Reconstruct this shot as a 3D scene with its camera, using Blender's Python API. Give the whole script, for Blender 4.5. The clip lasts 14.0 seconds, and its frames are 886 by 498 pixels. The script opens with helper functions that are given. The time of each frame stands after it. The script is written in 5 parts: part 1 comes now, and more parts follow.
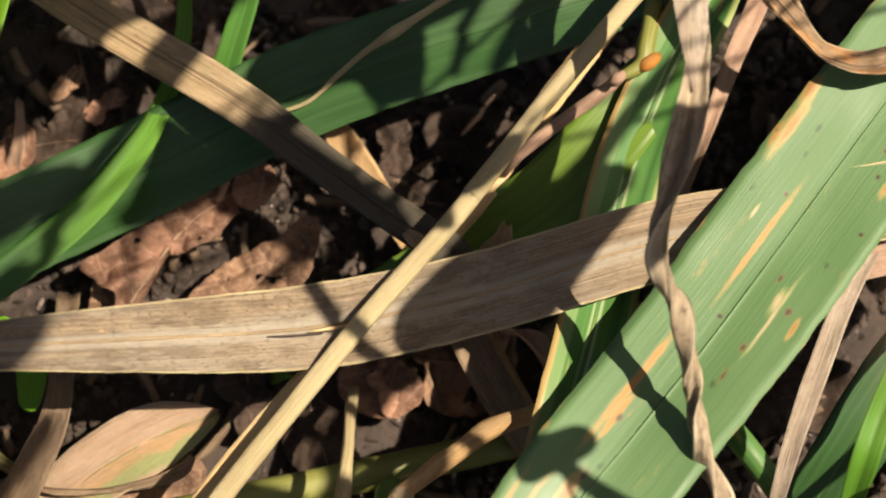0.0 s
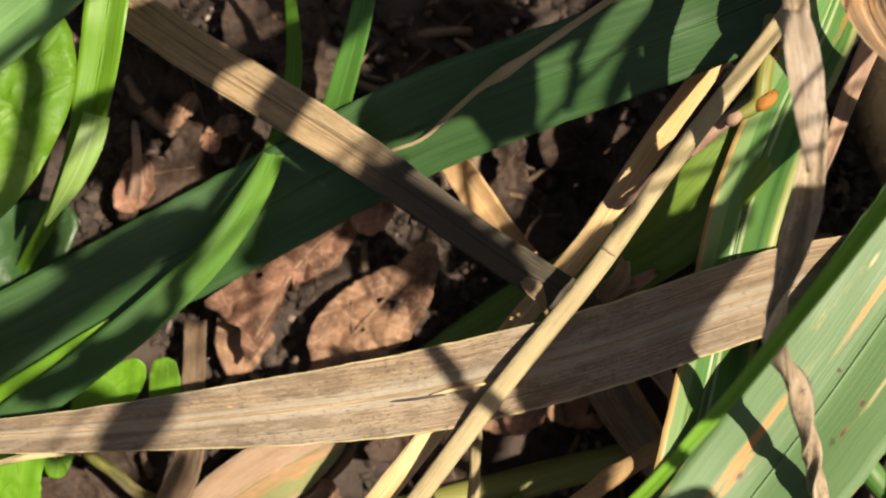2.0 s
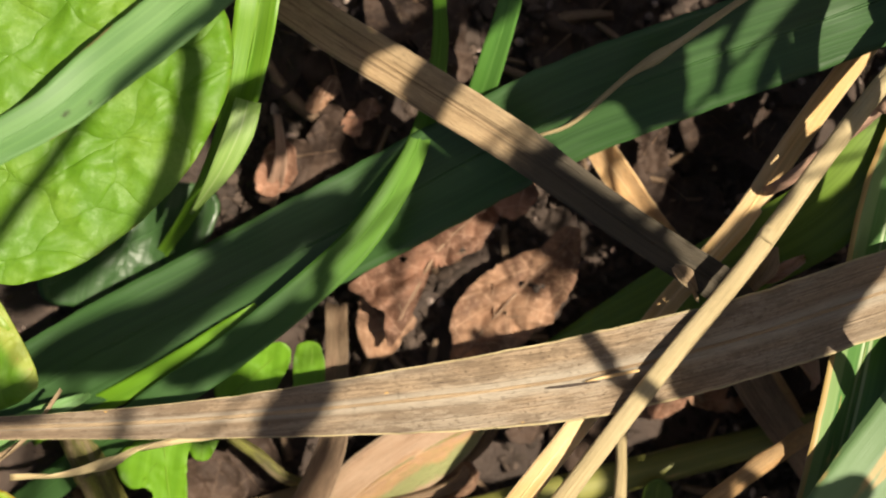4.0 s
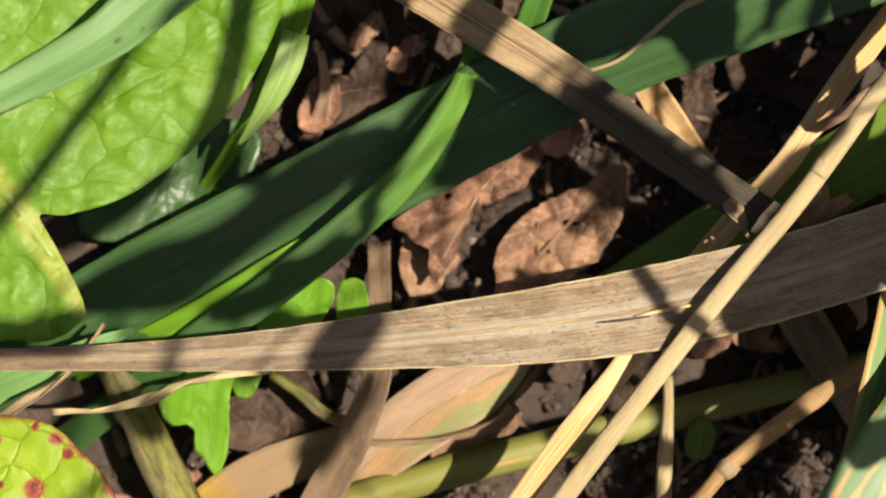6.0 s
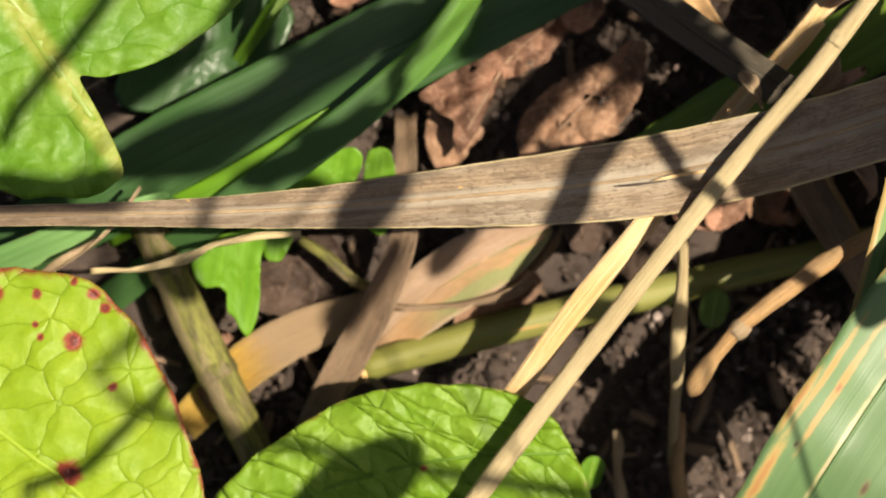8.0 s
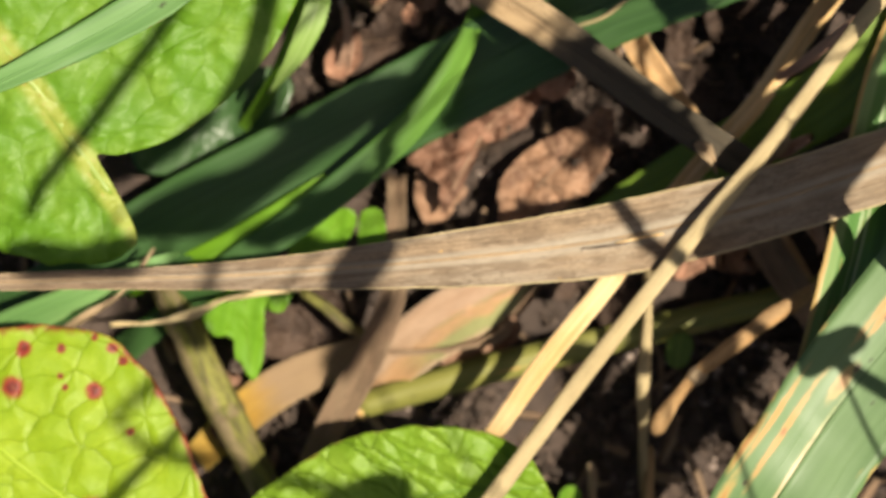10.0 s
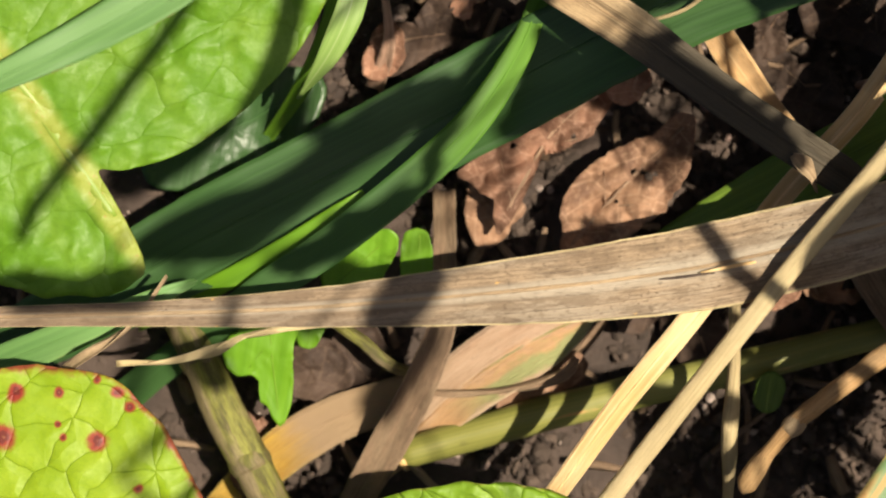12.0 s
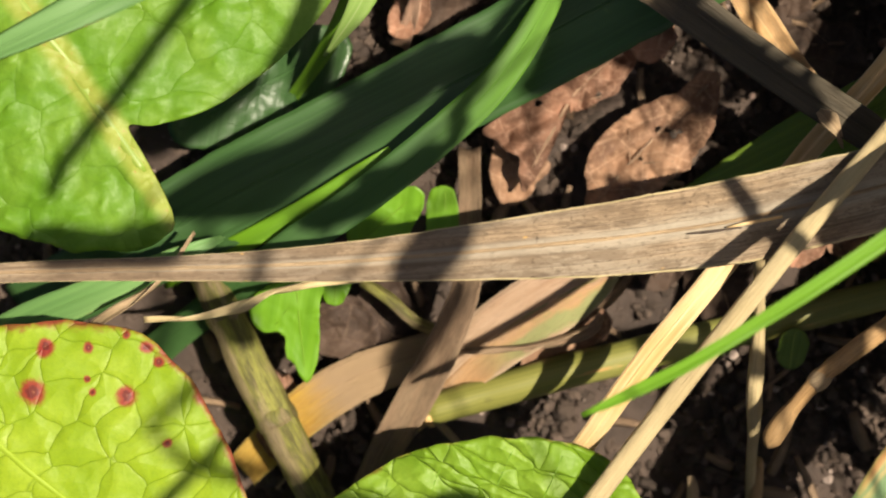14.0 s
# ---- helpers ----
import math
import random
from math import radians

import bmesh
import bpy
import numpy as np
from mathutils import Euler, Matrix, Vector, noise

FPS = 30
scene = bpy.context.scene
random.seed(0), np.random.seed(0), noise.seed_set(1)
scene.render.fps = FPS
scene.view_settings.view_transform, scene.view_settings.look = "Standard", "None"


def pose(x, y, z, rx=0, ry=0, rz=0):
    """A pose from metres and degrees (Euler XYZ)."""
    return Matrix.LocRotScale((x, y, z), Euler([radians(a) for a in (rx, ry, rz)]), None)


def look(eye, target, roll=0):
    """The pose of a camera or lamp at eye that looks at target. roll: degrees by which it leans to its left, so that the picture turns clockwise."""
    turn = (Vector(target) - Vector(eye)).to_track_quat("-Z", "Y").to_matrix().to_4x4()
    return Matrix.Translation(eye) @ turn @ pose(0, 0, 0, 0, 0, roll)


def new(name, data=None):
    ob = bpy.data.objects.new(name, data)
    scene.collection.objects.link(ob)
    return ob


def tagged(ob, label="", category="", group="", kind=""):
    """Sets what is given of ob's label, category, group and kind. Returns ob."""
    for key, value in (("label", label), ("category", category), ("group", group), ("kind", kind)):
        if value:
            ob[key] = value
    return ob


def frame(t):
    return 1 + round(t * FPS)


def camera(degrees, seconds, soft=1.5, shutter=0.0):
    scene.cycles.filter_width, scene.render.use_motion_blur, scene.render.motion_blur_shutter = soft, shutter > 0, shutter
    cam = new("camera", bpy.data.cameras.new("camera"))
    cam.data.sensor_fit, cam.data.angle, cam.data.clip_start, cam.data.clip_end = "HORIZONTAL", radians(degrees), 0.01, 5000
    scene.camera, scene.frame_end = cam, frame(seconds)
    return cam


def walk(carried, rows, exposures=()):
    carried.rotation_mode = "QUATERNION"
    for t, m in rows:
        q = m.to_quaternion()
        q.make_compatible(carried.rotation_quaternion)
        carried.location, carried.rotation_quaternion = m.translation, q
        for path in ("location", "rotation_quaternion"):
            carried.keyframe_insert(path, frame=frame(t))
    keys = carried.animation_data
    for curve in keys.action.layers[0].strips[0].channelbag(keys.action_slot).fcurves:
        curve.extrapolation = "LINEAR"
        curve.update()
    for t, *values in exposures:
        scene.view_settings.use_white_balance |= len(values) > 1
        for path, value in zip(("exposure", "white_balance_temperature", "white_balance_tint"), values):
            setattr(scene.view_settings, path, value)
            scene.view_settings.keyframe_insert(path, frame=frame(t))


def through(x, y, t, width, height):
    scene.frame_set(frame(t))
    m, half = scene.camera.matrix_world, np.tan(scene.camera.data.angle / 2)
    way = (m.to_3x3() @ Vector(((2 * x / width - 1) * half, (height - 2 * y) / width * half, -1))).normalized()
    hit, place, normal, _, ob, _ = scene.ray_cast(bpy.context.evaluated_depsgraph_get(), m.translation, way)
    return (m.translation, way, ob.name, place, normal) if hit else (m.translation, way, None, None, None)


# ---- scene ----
MM = 0.001
cam = camera(24, 14.0, 2.0)
cam.data.dof.use_dof = True
cam.data.dof.focus_distance = 0.262
cam.data.dof.aperture_fstop = 20
PATH = [
    (0, 43.50, -29.91, 284.68, 10.244, -3.742, 11.714),
    (0.5, 49.96, -0.69, 288.50, 5.433, -1.474, 11.675),
    (1, 32.21, 14.11, 288.87, 1.537, -1.125, 10.890),
    (1.5, 30.79, 22.17, 289.99, 0.530, -0.594, 10.452),
    (2, 34.66, 22.25, 290.96, 0.092, -0.022, 10.082),
    (2.5, 27.33, 21.50, 291.12, -0.548, 0.093, 9.969),
    (3, 25.93, 24.43, 291.85, -1.083, 0.510, 9.949),
    (3.2, 23.88, 25.93, 292.21, -1.131, 0.581, 10.054),
    (5.3, 12.18, 17.61, 289.85, -1.263, -0.181, 10.277),
    (5.5, 12.09, 18.08, 290.88, -1.376, 0.095, 10.154),
    (6, 9.35, 15.54, 289.68, -1.643, -0.151, 10.558),
    (6.5, 8.65, 10.75, 290.67, -2.273, 0.515, 10.731),
    (7, 7.91, 12.65, 289.75, -2.349, 0.493, 10.794),
    (7.5, 10.32, 13.30, 288.44, -2.952, 0.329, 10.925),
    (8, 11.77, 5.55, 300.12, -3.095, 0.629, 11.092),
    (8.2, 11.91, 9.67, 323.78, -2.753, 0.526, 10.945),
    (10.3, 18.83, 22.66, 327.34, -4.223, 2.371, 10.344),
    (10.5, 19.53, 22.99, 302.13, -4.134, 2.825, 10.214),
    (11, 17.05, 21.28, 284.71, -4.238, 2.765, 10.324),
    (11.5, 15.83, 24.81, 284.99, -4.317, 2.686, 10.394),
    (12, 13.94, 23.73, 286.21, -4.524, 2.878, 10.490),
    (12.5, 13.77, 19.48, 287.00, -4.870, 3.046, 10.566),
    (13, 13.58, 17.86, 288.27, -4.853, 2.943, 10.470),
    (13.5, 10.23, 19.88, 288.73, -4.856, 3.021, 10.391),
    (14, 11.07, 20.00, 287.96, -5.033, 2.844, 10.470),
]
walk(cam, [(t, pose(x * MM, y * MM, z * MM, rx, ry, rz)) for t, x, y, z, rx, ry, rz in PATH],
     exposures=((0, 0.88, 6800, 11), (14, 0.88, 6800, 11)))

# ---- light: a clear midday sky and one hard sun ----
SUN = Vector((0.3959, 0.1479, 0.9063))
world = bpy.data.worlds.new("sky")
scene.world = world
world.use_nodes = True
wn = world.node_tree.nodes
sky = wn.new("ShaderNodeTexSky")
sky.sky_type = "NISHITA"
sky.sun_disc = False
sky.dust_density = 4.0
sky.ozone_density = 0.3
sky.sun_elevation = radians(65)
sky.sun_rotation = 1.2133
world.node_tree.links.new(sky.outputs[0], wn["Background"].inputs[0])
wn["Background"].inputs[1].default_value = 0.027
lamp = bpy.data.lights.new("sun", "SUN")
lamp.energy = 4.6
lamp.angle = radians(0.53)
lamp.color = (1.0, 0.91, 0.76)
sun = new("sun", lamp)
sun.matrix_world = look(SUN * 3, (0, 0, 0))


# ---- materials ----
class Mat:
    """A node material with short ways to add nodes; its coordinates are the surface's own, in millimetres."""

    def __init__(self, name, kind="uv"):
        self.m = bpy.data.materials.new(name)
        self.m.use_nodes = True
        self.t = self.m.node_tree
        self.b = self.t.nodes["Principled BSDF"]
        if kind == "uv":
            self.co = self.node("ShaderNodeUVMap", uv_map="grain").outputs[0]
            edge = self.node("ShaderNodeUVMap", uv_map="edge").outputs[0]
            sep = self.node("ShaderNodeSeparateXYZ")
            self.link(edge, sep.inputs[0])
            self.across, self.along = sep.outputs[0], sep.outputs[1]
        else:
            self.co = self.scaled(self.node("ShaderNodeTexCoord").outputs["Object"], (1000, 1000, 1000))

    def node(self, kind, **props):
        n = self.t.nodes.new(kind)
        if "operation" in props:
            n.operation = props["operation"]
        if "uv_map" in props:
            n.uv_map = props["uv_map"]
        return n

    def link(self, a, b):
        self.t.links.new(a, b)

    def scaled(self, vec, s, shift=(0, 0, 0)):
        n = self.node("ShaderNodeMapping")
        n.inputs["Scale"].default_value = s
        n.inputs["Location"].default_value = shift
        self.link(vec, n.inputs[0])
        return n.outputs[0]

    def noise(self, s, detail=4, rough=0.55, shift=(0, 0, 0), distort=0.0):
        n = self.node("ShaderNodeTexNoise")
        n.inputs["Scale"].default_value = 1.0
        n.inputs["Detail"].default_value = detail
        n.inputs["Roughness"].default_value = rough
        n.inputs["Distortion"].default_value = distort
        self.link(self.scaled(self.co, s, shift), n.inputs["Vector"])
        return n.outputs[0]

    def cells(self, s, feature="F1", shift=(0, 0, 0), vec=None):
        n = self.node("ShaderNodeTexVoronoi")
        n.feature = feature
        n.inputs["Scale"].default_value = 1.0
        self.link(self.scaled(vec or self.co, s, shift), n.inputs["Vector"])
        return n.outputs["Distance"]

    def step(self, v, lo, hi, a=0.0, b=1.0):
        n = self.node("ShaderNodeMapRange")
        n.interpolation_type = "SMOOTHSTEP"
        for i, x in zip((1, 2, 3, 4), (lo, hi, a, b)):
            n.inputs[i].default_value = x
        self.link(v, n.inputs[0])
        return n.outputs[0]

    def math(self, op, a, b=0.0):
        n = self.node("ShaderNodeMath", operation=op)
        for i, x in enumerate((a, b)):
            if isinstance(x, (int, float)):
                n.inputs[i].default_value = x
            else:
                self.link(x, n.inputs[i])
        return n.outputs[0]

    def mix(self, fac, a, b):
        n = self.node("ShaderNodeMix")
        n.data_type = "RGBA"
        for i, x in ((0, fac), (6, a), (7, b)):
            if isinstance(x, tuple):
                n.inputs[i].default_value = (*x, 1)
            elif isinstance(x, (int, float)):
                n.inputs[i].default_value = x
            else:
                self.link(x, n.inputs[i])
        return n.outputs[2]

    def vary(self, col, amount=0.25):
        """Object by object a little lighter or darker."""
        r = self.node("ShaderNodeObjectInfo").outputs["Random"]
        n = self.node("ShaderNodeHueSaturation")
        self.link(self.step(r, 0, 1, 1 - amount, 1 + amount), n.inputs["Value"])
        self.link(col, n.inputs["Color"])
        return n.outputs[0]

    def finish(self, col, rough=0.5, bump=None, height=0.15, spec=0.5, through=0.0, glow=None):
        self.link(col, self.b.inputs["Base Color"])
        if isinstance(rough, (int, float)):
            self.b.inputs["Roughness"].default_value = rough
        else:
            self.link(rough, self.b.inputs["Roughness"])
        self.b.inputs["Specular IOR Level"].default_value = spec
        normal = None
        if bump is not None:
            n = self.node("ShaderNodeBump")
            n.inputs["Strength"].default_value = 1.0
            n.inputs["Distance"].default_value = height * MM
            self.link(bump, n.inputs["Height"])
            normal = n.outputs[0]
            self.link(normal, self.b.inputs["Normal"])
        if through:
            tr = self.node("ShaderNodeBsdfTranslucent")
            self.link(glow if glow is not None else col, tr.inputs[0])
            if normal:
                self.link(normal, tr.inputs["Normal"])
            mx = self.node("ShaderNodeMixShader")
            mx.inputs[0].default_value = through
            self.link(self.b.outputs[0], mx.inputs[1])
            self.link(tr.outputs[0], mx.inputs[2])
            self.link(mx.outputs[0], self.t.nodes["Material Output"].inputs[0])
        return self.m


def green_material(name, base, dark, pale, margin=None, rust=0.0, specks=0.0, through=0.25, rough=0.42, veins=2.2, streak=0.5, marks=(), lanes=(), foot=None):
    """A living grass blade: fine parallel veins, streaks, paler patches, rust stripes and dark specks."""
    k = Mat(name)
    lines = k.noise((veins, 0.012, 1), 2, 0.5)
    fine = k.noise((veins * 3.2, 0.03, 1), 3, 0.6, (7, 3, 0))
    broad = k.noise((0.16, 0.035, 1), 3, 0.5, (3, 9, 0))
    col = k.mix(k.step(lines, 0.35, 0.65), base, dark)
    col = k.mix(k.math("MULTIPLY", k.step(fine, 0.52, 0.72), streak), col, pale)
    col = k.mix(k.math("MULTIPLY", k.step(broad, 0.5, 0.75), 0.55), col, pale)
    mid = k.step(k.math("ABSOLUTE", k.across), 0.0, 0.07, 1.0, 0.0)
    col = k.mix(k.math("MULTIPLY", mid, 0.5), col, pale)
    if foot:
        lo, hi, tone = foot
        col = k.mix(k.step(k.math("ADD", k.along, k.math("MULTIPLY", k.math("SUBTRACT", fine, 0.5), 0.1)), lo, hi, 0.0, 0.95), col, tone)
    if margin:
        e = k.math("ADD", k.math("ABSOLUTE", k.across), k.math("MULTIPLY", k.noise((0.4, 0.16, 1), 3), 0.35))
        col = k.mix(k.step(e, 1.165, 1.235), col, margin)
    for x0, x1, tone, amount in lanes:
        wob = k.math("ADD", k.across, k.math("MULTIPLY", k.math("SUBTRACT", k.noise((0.2, 0.03, 1), 3, 0.5, (x0 * 9, 2, 0)), 0.5), 0.10))
        lane = k.math("MULTIPLY", k.step(wob, x0 - 0.03, x0 + 0.03), k.step(wob, x1 - 0.03, x1 + 0.03, 1.0, 0.0))
        col = k.mix(k.math("MULTIPLY", lane, amount), col, tone)
    for u, v, a, b, tone in marks:
        d = k.node("ShaderNodeVectorMath", operation="LENGTH")
        k.link(k.scaled(k.co, (1 / a, 1 / b, 0), (-u / a, -v / b, 0)), d.inputs[0])
        rag = k.noise((1.1, 0.35, 1), 4, 0.65, (u, v, 0))
        rag = k.math("ADD", d.outputs["Value"], k.math("MULTIPLY", k.math("SUBTRACT", rag, 0.5), 1.3 if b > 1.5 else 0.9))
        halo, core = {"rust": ((0.46, 0.31, 0.11), (0.60, 0.24, 0.065)), "peach": ((0.34, 0.36, 0.14), (0.56, 0.42, 0.27)), "edge": ((0.52, 0.36, 0.12), (0.40, 0.20, 0.07)),
                      "black": ((0.14, 0.13, 0.07), (0.035, 0.028, 0.024)), "brown": ((0.20, 0.18, 0.08), (0.10, 0.06, 0.04))}[tone]
        col = k.mix(k.step(rag, 0.55, 1.45, 0.8, 0.0), col, halo)
        col = k.mix(k.step(rag, 0.20, 1.0, 0.9, 0.0), col, core)
    if rust:
        r = k.noise((0.42, 0.045, 1), 4, 0.6, (31, 17, 0))
        r2 = k.noise((2.2, 0.5, 1), 4, 0.7, (1, 5, 0))
        amt = k.math("ADD", r, k.math("MULTIPLY", k.math("SUBTRACT", r2, 0.5), 0.22))
        col = k.mix(k.step(amt, 0.64 - rust, 0.71 - rust, 0.0, 0.75), col, (0.30, 0.27, 0.09))
        col = k.mix(k.step(amt, 0.68 - rust, 0.75 - rust, 0.0, 0.9), col, (0.46, 0.23, 0.075))
        col = k.mix(k.step(amt, 0.75 - rust, 0.82 - rust, 0.0, 0.85), col, (0.50, 0.37, 0.26))
        pit = k.math("MULTIPLY", k.step(amt, 0.70 - rust, 0.76 - rust), k.step(k.noise((1.6, 0.9, 1), 3, 0.6, (8, 2, 0)), 0.56, 0.64))
        col = k.mix(k.math("MULTIPLY", pit, 0.8), col, (0.12, 0.065, 0.04))
    if specks:
        s = k.cells((0.30, 0.17, 1))
        gate = k.step(k.noise((0.12, 0.07, 1), 2, 0.5, (11, 2, 0)), 0.40, 0.48)
        wob = k.math("ADD", s, k.math("MULTIPLY", k.noise((2.4, 2.4, 1), 3), 0.16))
        dot = k.math("MULTIPLY", k.step(wob, 0.13, 0.23, 1.0, 0.0), gate)
        col = k.mix(k.math("MULTIPLY", dot, specks), col, (0.035, 0.028, 0.02))
    col = k.vary(col, 0.10)
    h = k.math("ADD", k.math("MULTIPLY", lines, 0.8), k.math("MULTIPLY", fine, 0.35))
    return k.finish(col, k.step(broad, 0.3, 0.7, rough - 0.07, rough + 0.12), h, 0.06, 0.45, through, k.mix(0.6, col, (0.42, 0.62, 0.04)))


def dry_material(name, base, dark, pale, mottle=0.5, through=0.12, rough=0.72, fibres=2.6, freckle=0.4, tint=None, zones=False, age_and_shade=None, streaks=0.0):
    """Dead grass: fine fibres along the blade, grey mould, dark freckles and thin pale edges."""
    k = Mat(name)
    lines = k.noise((fibres * 1.5, 0.035, 1), 4, 0.6)
    fine = k.noise((fibres * 4.0, 0.12, 1), 4, 0.65, (5, 1, 0))
    blot = k.noise((0.45, 0.11, 1), 5, 0.68, (2, 8, 0))
    broad = k.noise((0.10, 0.045, 1), 3, 0.6, (14, 6, 0))
    spots = k.noise((3.4, 0.7, 1), 6, 0.8, (9, 4, 0))
    grey = k.noise((0.30, 0.075, 1), 4, 0.6, (6, 19, 0))
    col = k.mix(k.step(lines, 0.30, 0.62, 0.35, 1.0), dark, base)
    col = k.mix(k.math("MULTIPLY", k.step(fine, 0.5, 0.72), 0.6), col, pale)
    col = k.mix(k.math("MULTIPLY", k.step(broad, 0.42, 0.68), 0.45), col, pale)
    col = k.mix(k.math("MULTIPLY", k.step(blot, 0.44, 0.62), mottle), col, dark)
    if tint:
        col = k.mix(k.math("MULTIPLY", k.step(k.noise((0.3, 0.1, 1), 3, 0.5, (21, 3, 0)), 0.5, 0.62), 0.8), col, tint)
    if zones:
        z = k.math("ADD", k.across, k.math("MULTIPLY", k.math("SUBTRACT", k.noise((0.25, 0.09, 1), 5, 0.65, (3, 3, 0)), 0.5), 1.9))
        band = k.math("MULTIPLY", k.step(z, -0.15, 0.35), k.step(z, 0.85, 1.15, 1.0, 0.0))
        col = k.mix(k.math("MULTIPLY", band, 0.55), col, (0.58, 0.30, 0.10))
        core = k.math("MULTIPLY", k.math("MULTIPLY", k.step(z, 0.15, 0.50), k.step(k.along, 0.16, 0.26)), k.step(z, 0.95, 1.2, 1.0, 0.0))
        col = k.mix(k.math("MULTIPLY", core, 0.85), col, (0.24, 0.29, 0.12))
    col = k.mix(k.math("MULTIPLY", k.step(grey, 0.46, 0.60), mottle * 0.75), col, (0.25, 0.185, 0.115))
    thread = k.noise((6.0, 0.40, 1), 5, 0.75, (12, 7, 0))
    col = k.mix(k.math("MULTIPLY", k.step(thread, 0.52, 0.62), min(1.0, mottle * 0.9)), col, dark)
    crease = k.step(k.math("ABSOLUTE", k.math("ADD", k.across, k.math("MULTIPLY", k.noise((0.1, 0.05, 1), 2), 0.04))), 0.0, 0.06, 0.5, 0.0)
    col = k.mix(crease, col, pale)
    col = k.mix(k.math("MULTIPLY", k.step(spots, 0.53, 0.63), freckle), col, (0.07, 0.048, 0.03))
    cut = k.step(k.math("ABSOLUTE", k.across), 0.90, 0.99)
    col = k.mix(k.math("MULTIPLY", cut, 0.6), col, pale)
    if streaks:
        groove = k.noise((1.5, 0.03, 1), 4, 0.65, (17, 11, 0), 0.3)
        col = k.mix(k.math("MULTIPLY", k.step(groove, 0.52, 0.60), streaks), col, tuple(c * 0.55 for c in dark))
    # tone along the blade: real ageing, and painted shade on the folded blade
    if age_and_shade:
        lo, hi, tone = age_and_shade
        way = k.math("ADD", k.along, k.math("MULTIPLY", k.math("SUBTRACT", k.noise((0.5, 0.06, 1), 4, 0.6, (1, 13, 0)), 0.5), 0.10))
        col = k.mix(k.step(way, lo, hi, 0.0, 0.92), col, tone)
    col = k.vary(col, 0.10)
    h = k.math("ADD", k.math("MULTIPLY", lines, 0.7), k.math("ADD", k.math("MULTIPLY", fine, 0.5), k.math("MULTIPLY", spots, 0.5)))
    return k.finish(col, rough, h, 0.32, 0.35, through)


def old_blade_material():
    """A wide dead blade: fine straight fibres, grey weathered zones along the middle, thin dark broken lines, ochre spots and a pale rim; cleaner towards its base."""
    k = Mat("mottled_brown_dry_blade")
    fib = k.noise((2.2, 0.012, 1), 4, 0.60, (3, 1, 0))
    fine = k.noise((6.5, 0.05, 1), 3, 0.65, (5, 1, 0))
    grime = k.noise((0.55, 0.16, 1), 6, 0.72, (2, 8, 0))
    pore = k.noise((2.6, 1.3, 1), 3, 0.7, (12, 8, 0))
    dash = k.noise((4.5, 0.045, 1), 4, 0.66, (9, 4, 0))
    zone = k.noise((0.28, 0.035, 1), 4, 0.6, (6, 19, 0))
    spot = k.noise((0.9, 0.5, 1), 3, 0.6, (22, 6, 0))
    old = k.step(k.along, 0.32, 0.62, 0.15, 1.0)
    col = k.mix(k.step(fib, 0.34, 0.66), (0.215, 0.150, 0.092), (0.365, 0.265, 0.166))
    col = k.mix(k.math("MULTIPLY", k.step(fine, 0.50, 0.72), 0.34), col, (0.56, 0.44, 0.29))
    col = k.mix(k.math("MULTIPLY", k.step(zone, 0.40, 0.60), k.math("MULTIPLY", old, 0.60)), col, (0.31, 0.265, 0.200))
    col = k.mix(k.math("MULTIPLY", k.step(grime, 0.44, 0.58), k.math("MULTIPLY", old, 0.62)), col, (0.150, 0.104, 0.066))
    col = k.mix(k.math("MULTIPLY", k.step(pore, 0.52, 0.66), k.math("MULTIPLY", old, 0.50)), col, (0.125, 0.088, 0.060))
    col = k.mix(k.math("MULTIPLY", k.step(dash, 0.58, 0.68), k.math("MULTIPLY", old, 0.75)), col, (0.090, 0.062, 0.042))
    col = k.mix(k.math("MULTIPLY", k.step(dash, 0.40, 0.26), 0.45), col, (0.62, 0.50, 0.34))
    col = k.mix(k.step(k.along, 0.90, 1.35, 0.0, 0.38), col, (0.150, 0.106, 0.070))
    col = k.mix(k.math("MULTIPLY", k.step(spot, 0.70, 0.76), k.math("MULTIPLY", old, 0.75)), col, (0.60, 0.36, 0.10))
    mid = k.math("ABSOLUTE", k.math("ADD", k.across, k.math("MULTIPLY", k.math("SUBTRACT", k.noise((0.1, 0.05, 1), 2), 0.5), 0.10)))
    col = k.mix(k.step(mid, 0.10, 0.34, 0.55, 0.0), col, (0.42, 0.375, 0.295))
    rift = k.math("MULTIPLY", k.step(mid, 0.012, 0.035, 1.0, 0.0), k.step(k.noise((0.4, 0.14, 1), 4, 0.7, (31, 5, 0)), 0.44, 0.58))
    col = k.mix(k.math("MULTIPLY", rift, 0.8), col, (0.060, 0.042, 0.030))
    col = k.mix(k.step(k.math("ABSOLUTE", k.across), 0.93, 0.985, 0.0, 0.75), col, (0.64, 0.53, 0.28))
    h = k.math("ADD", k.math("MULTIPLY", fib, 0.9), k.math("SUBTRACT", k.math("MULTIPLY", fine, 0.4), k.math("MULTIPLY", k.step(pore, 0.55, 0.75), 0.3)))
    return k.finish(col, k.step(grime, 0.4, 0.6, 0.55, 0.78), h, 0.36, 0.35, 0.08)


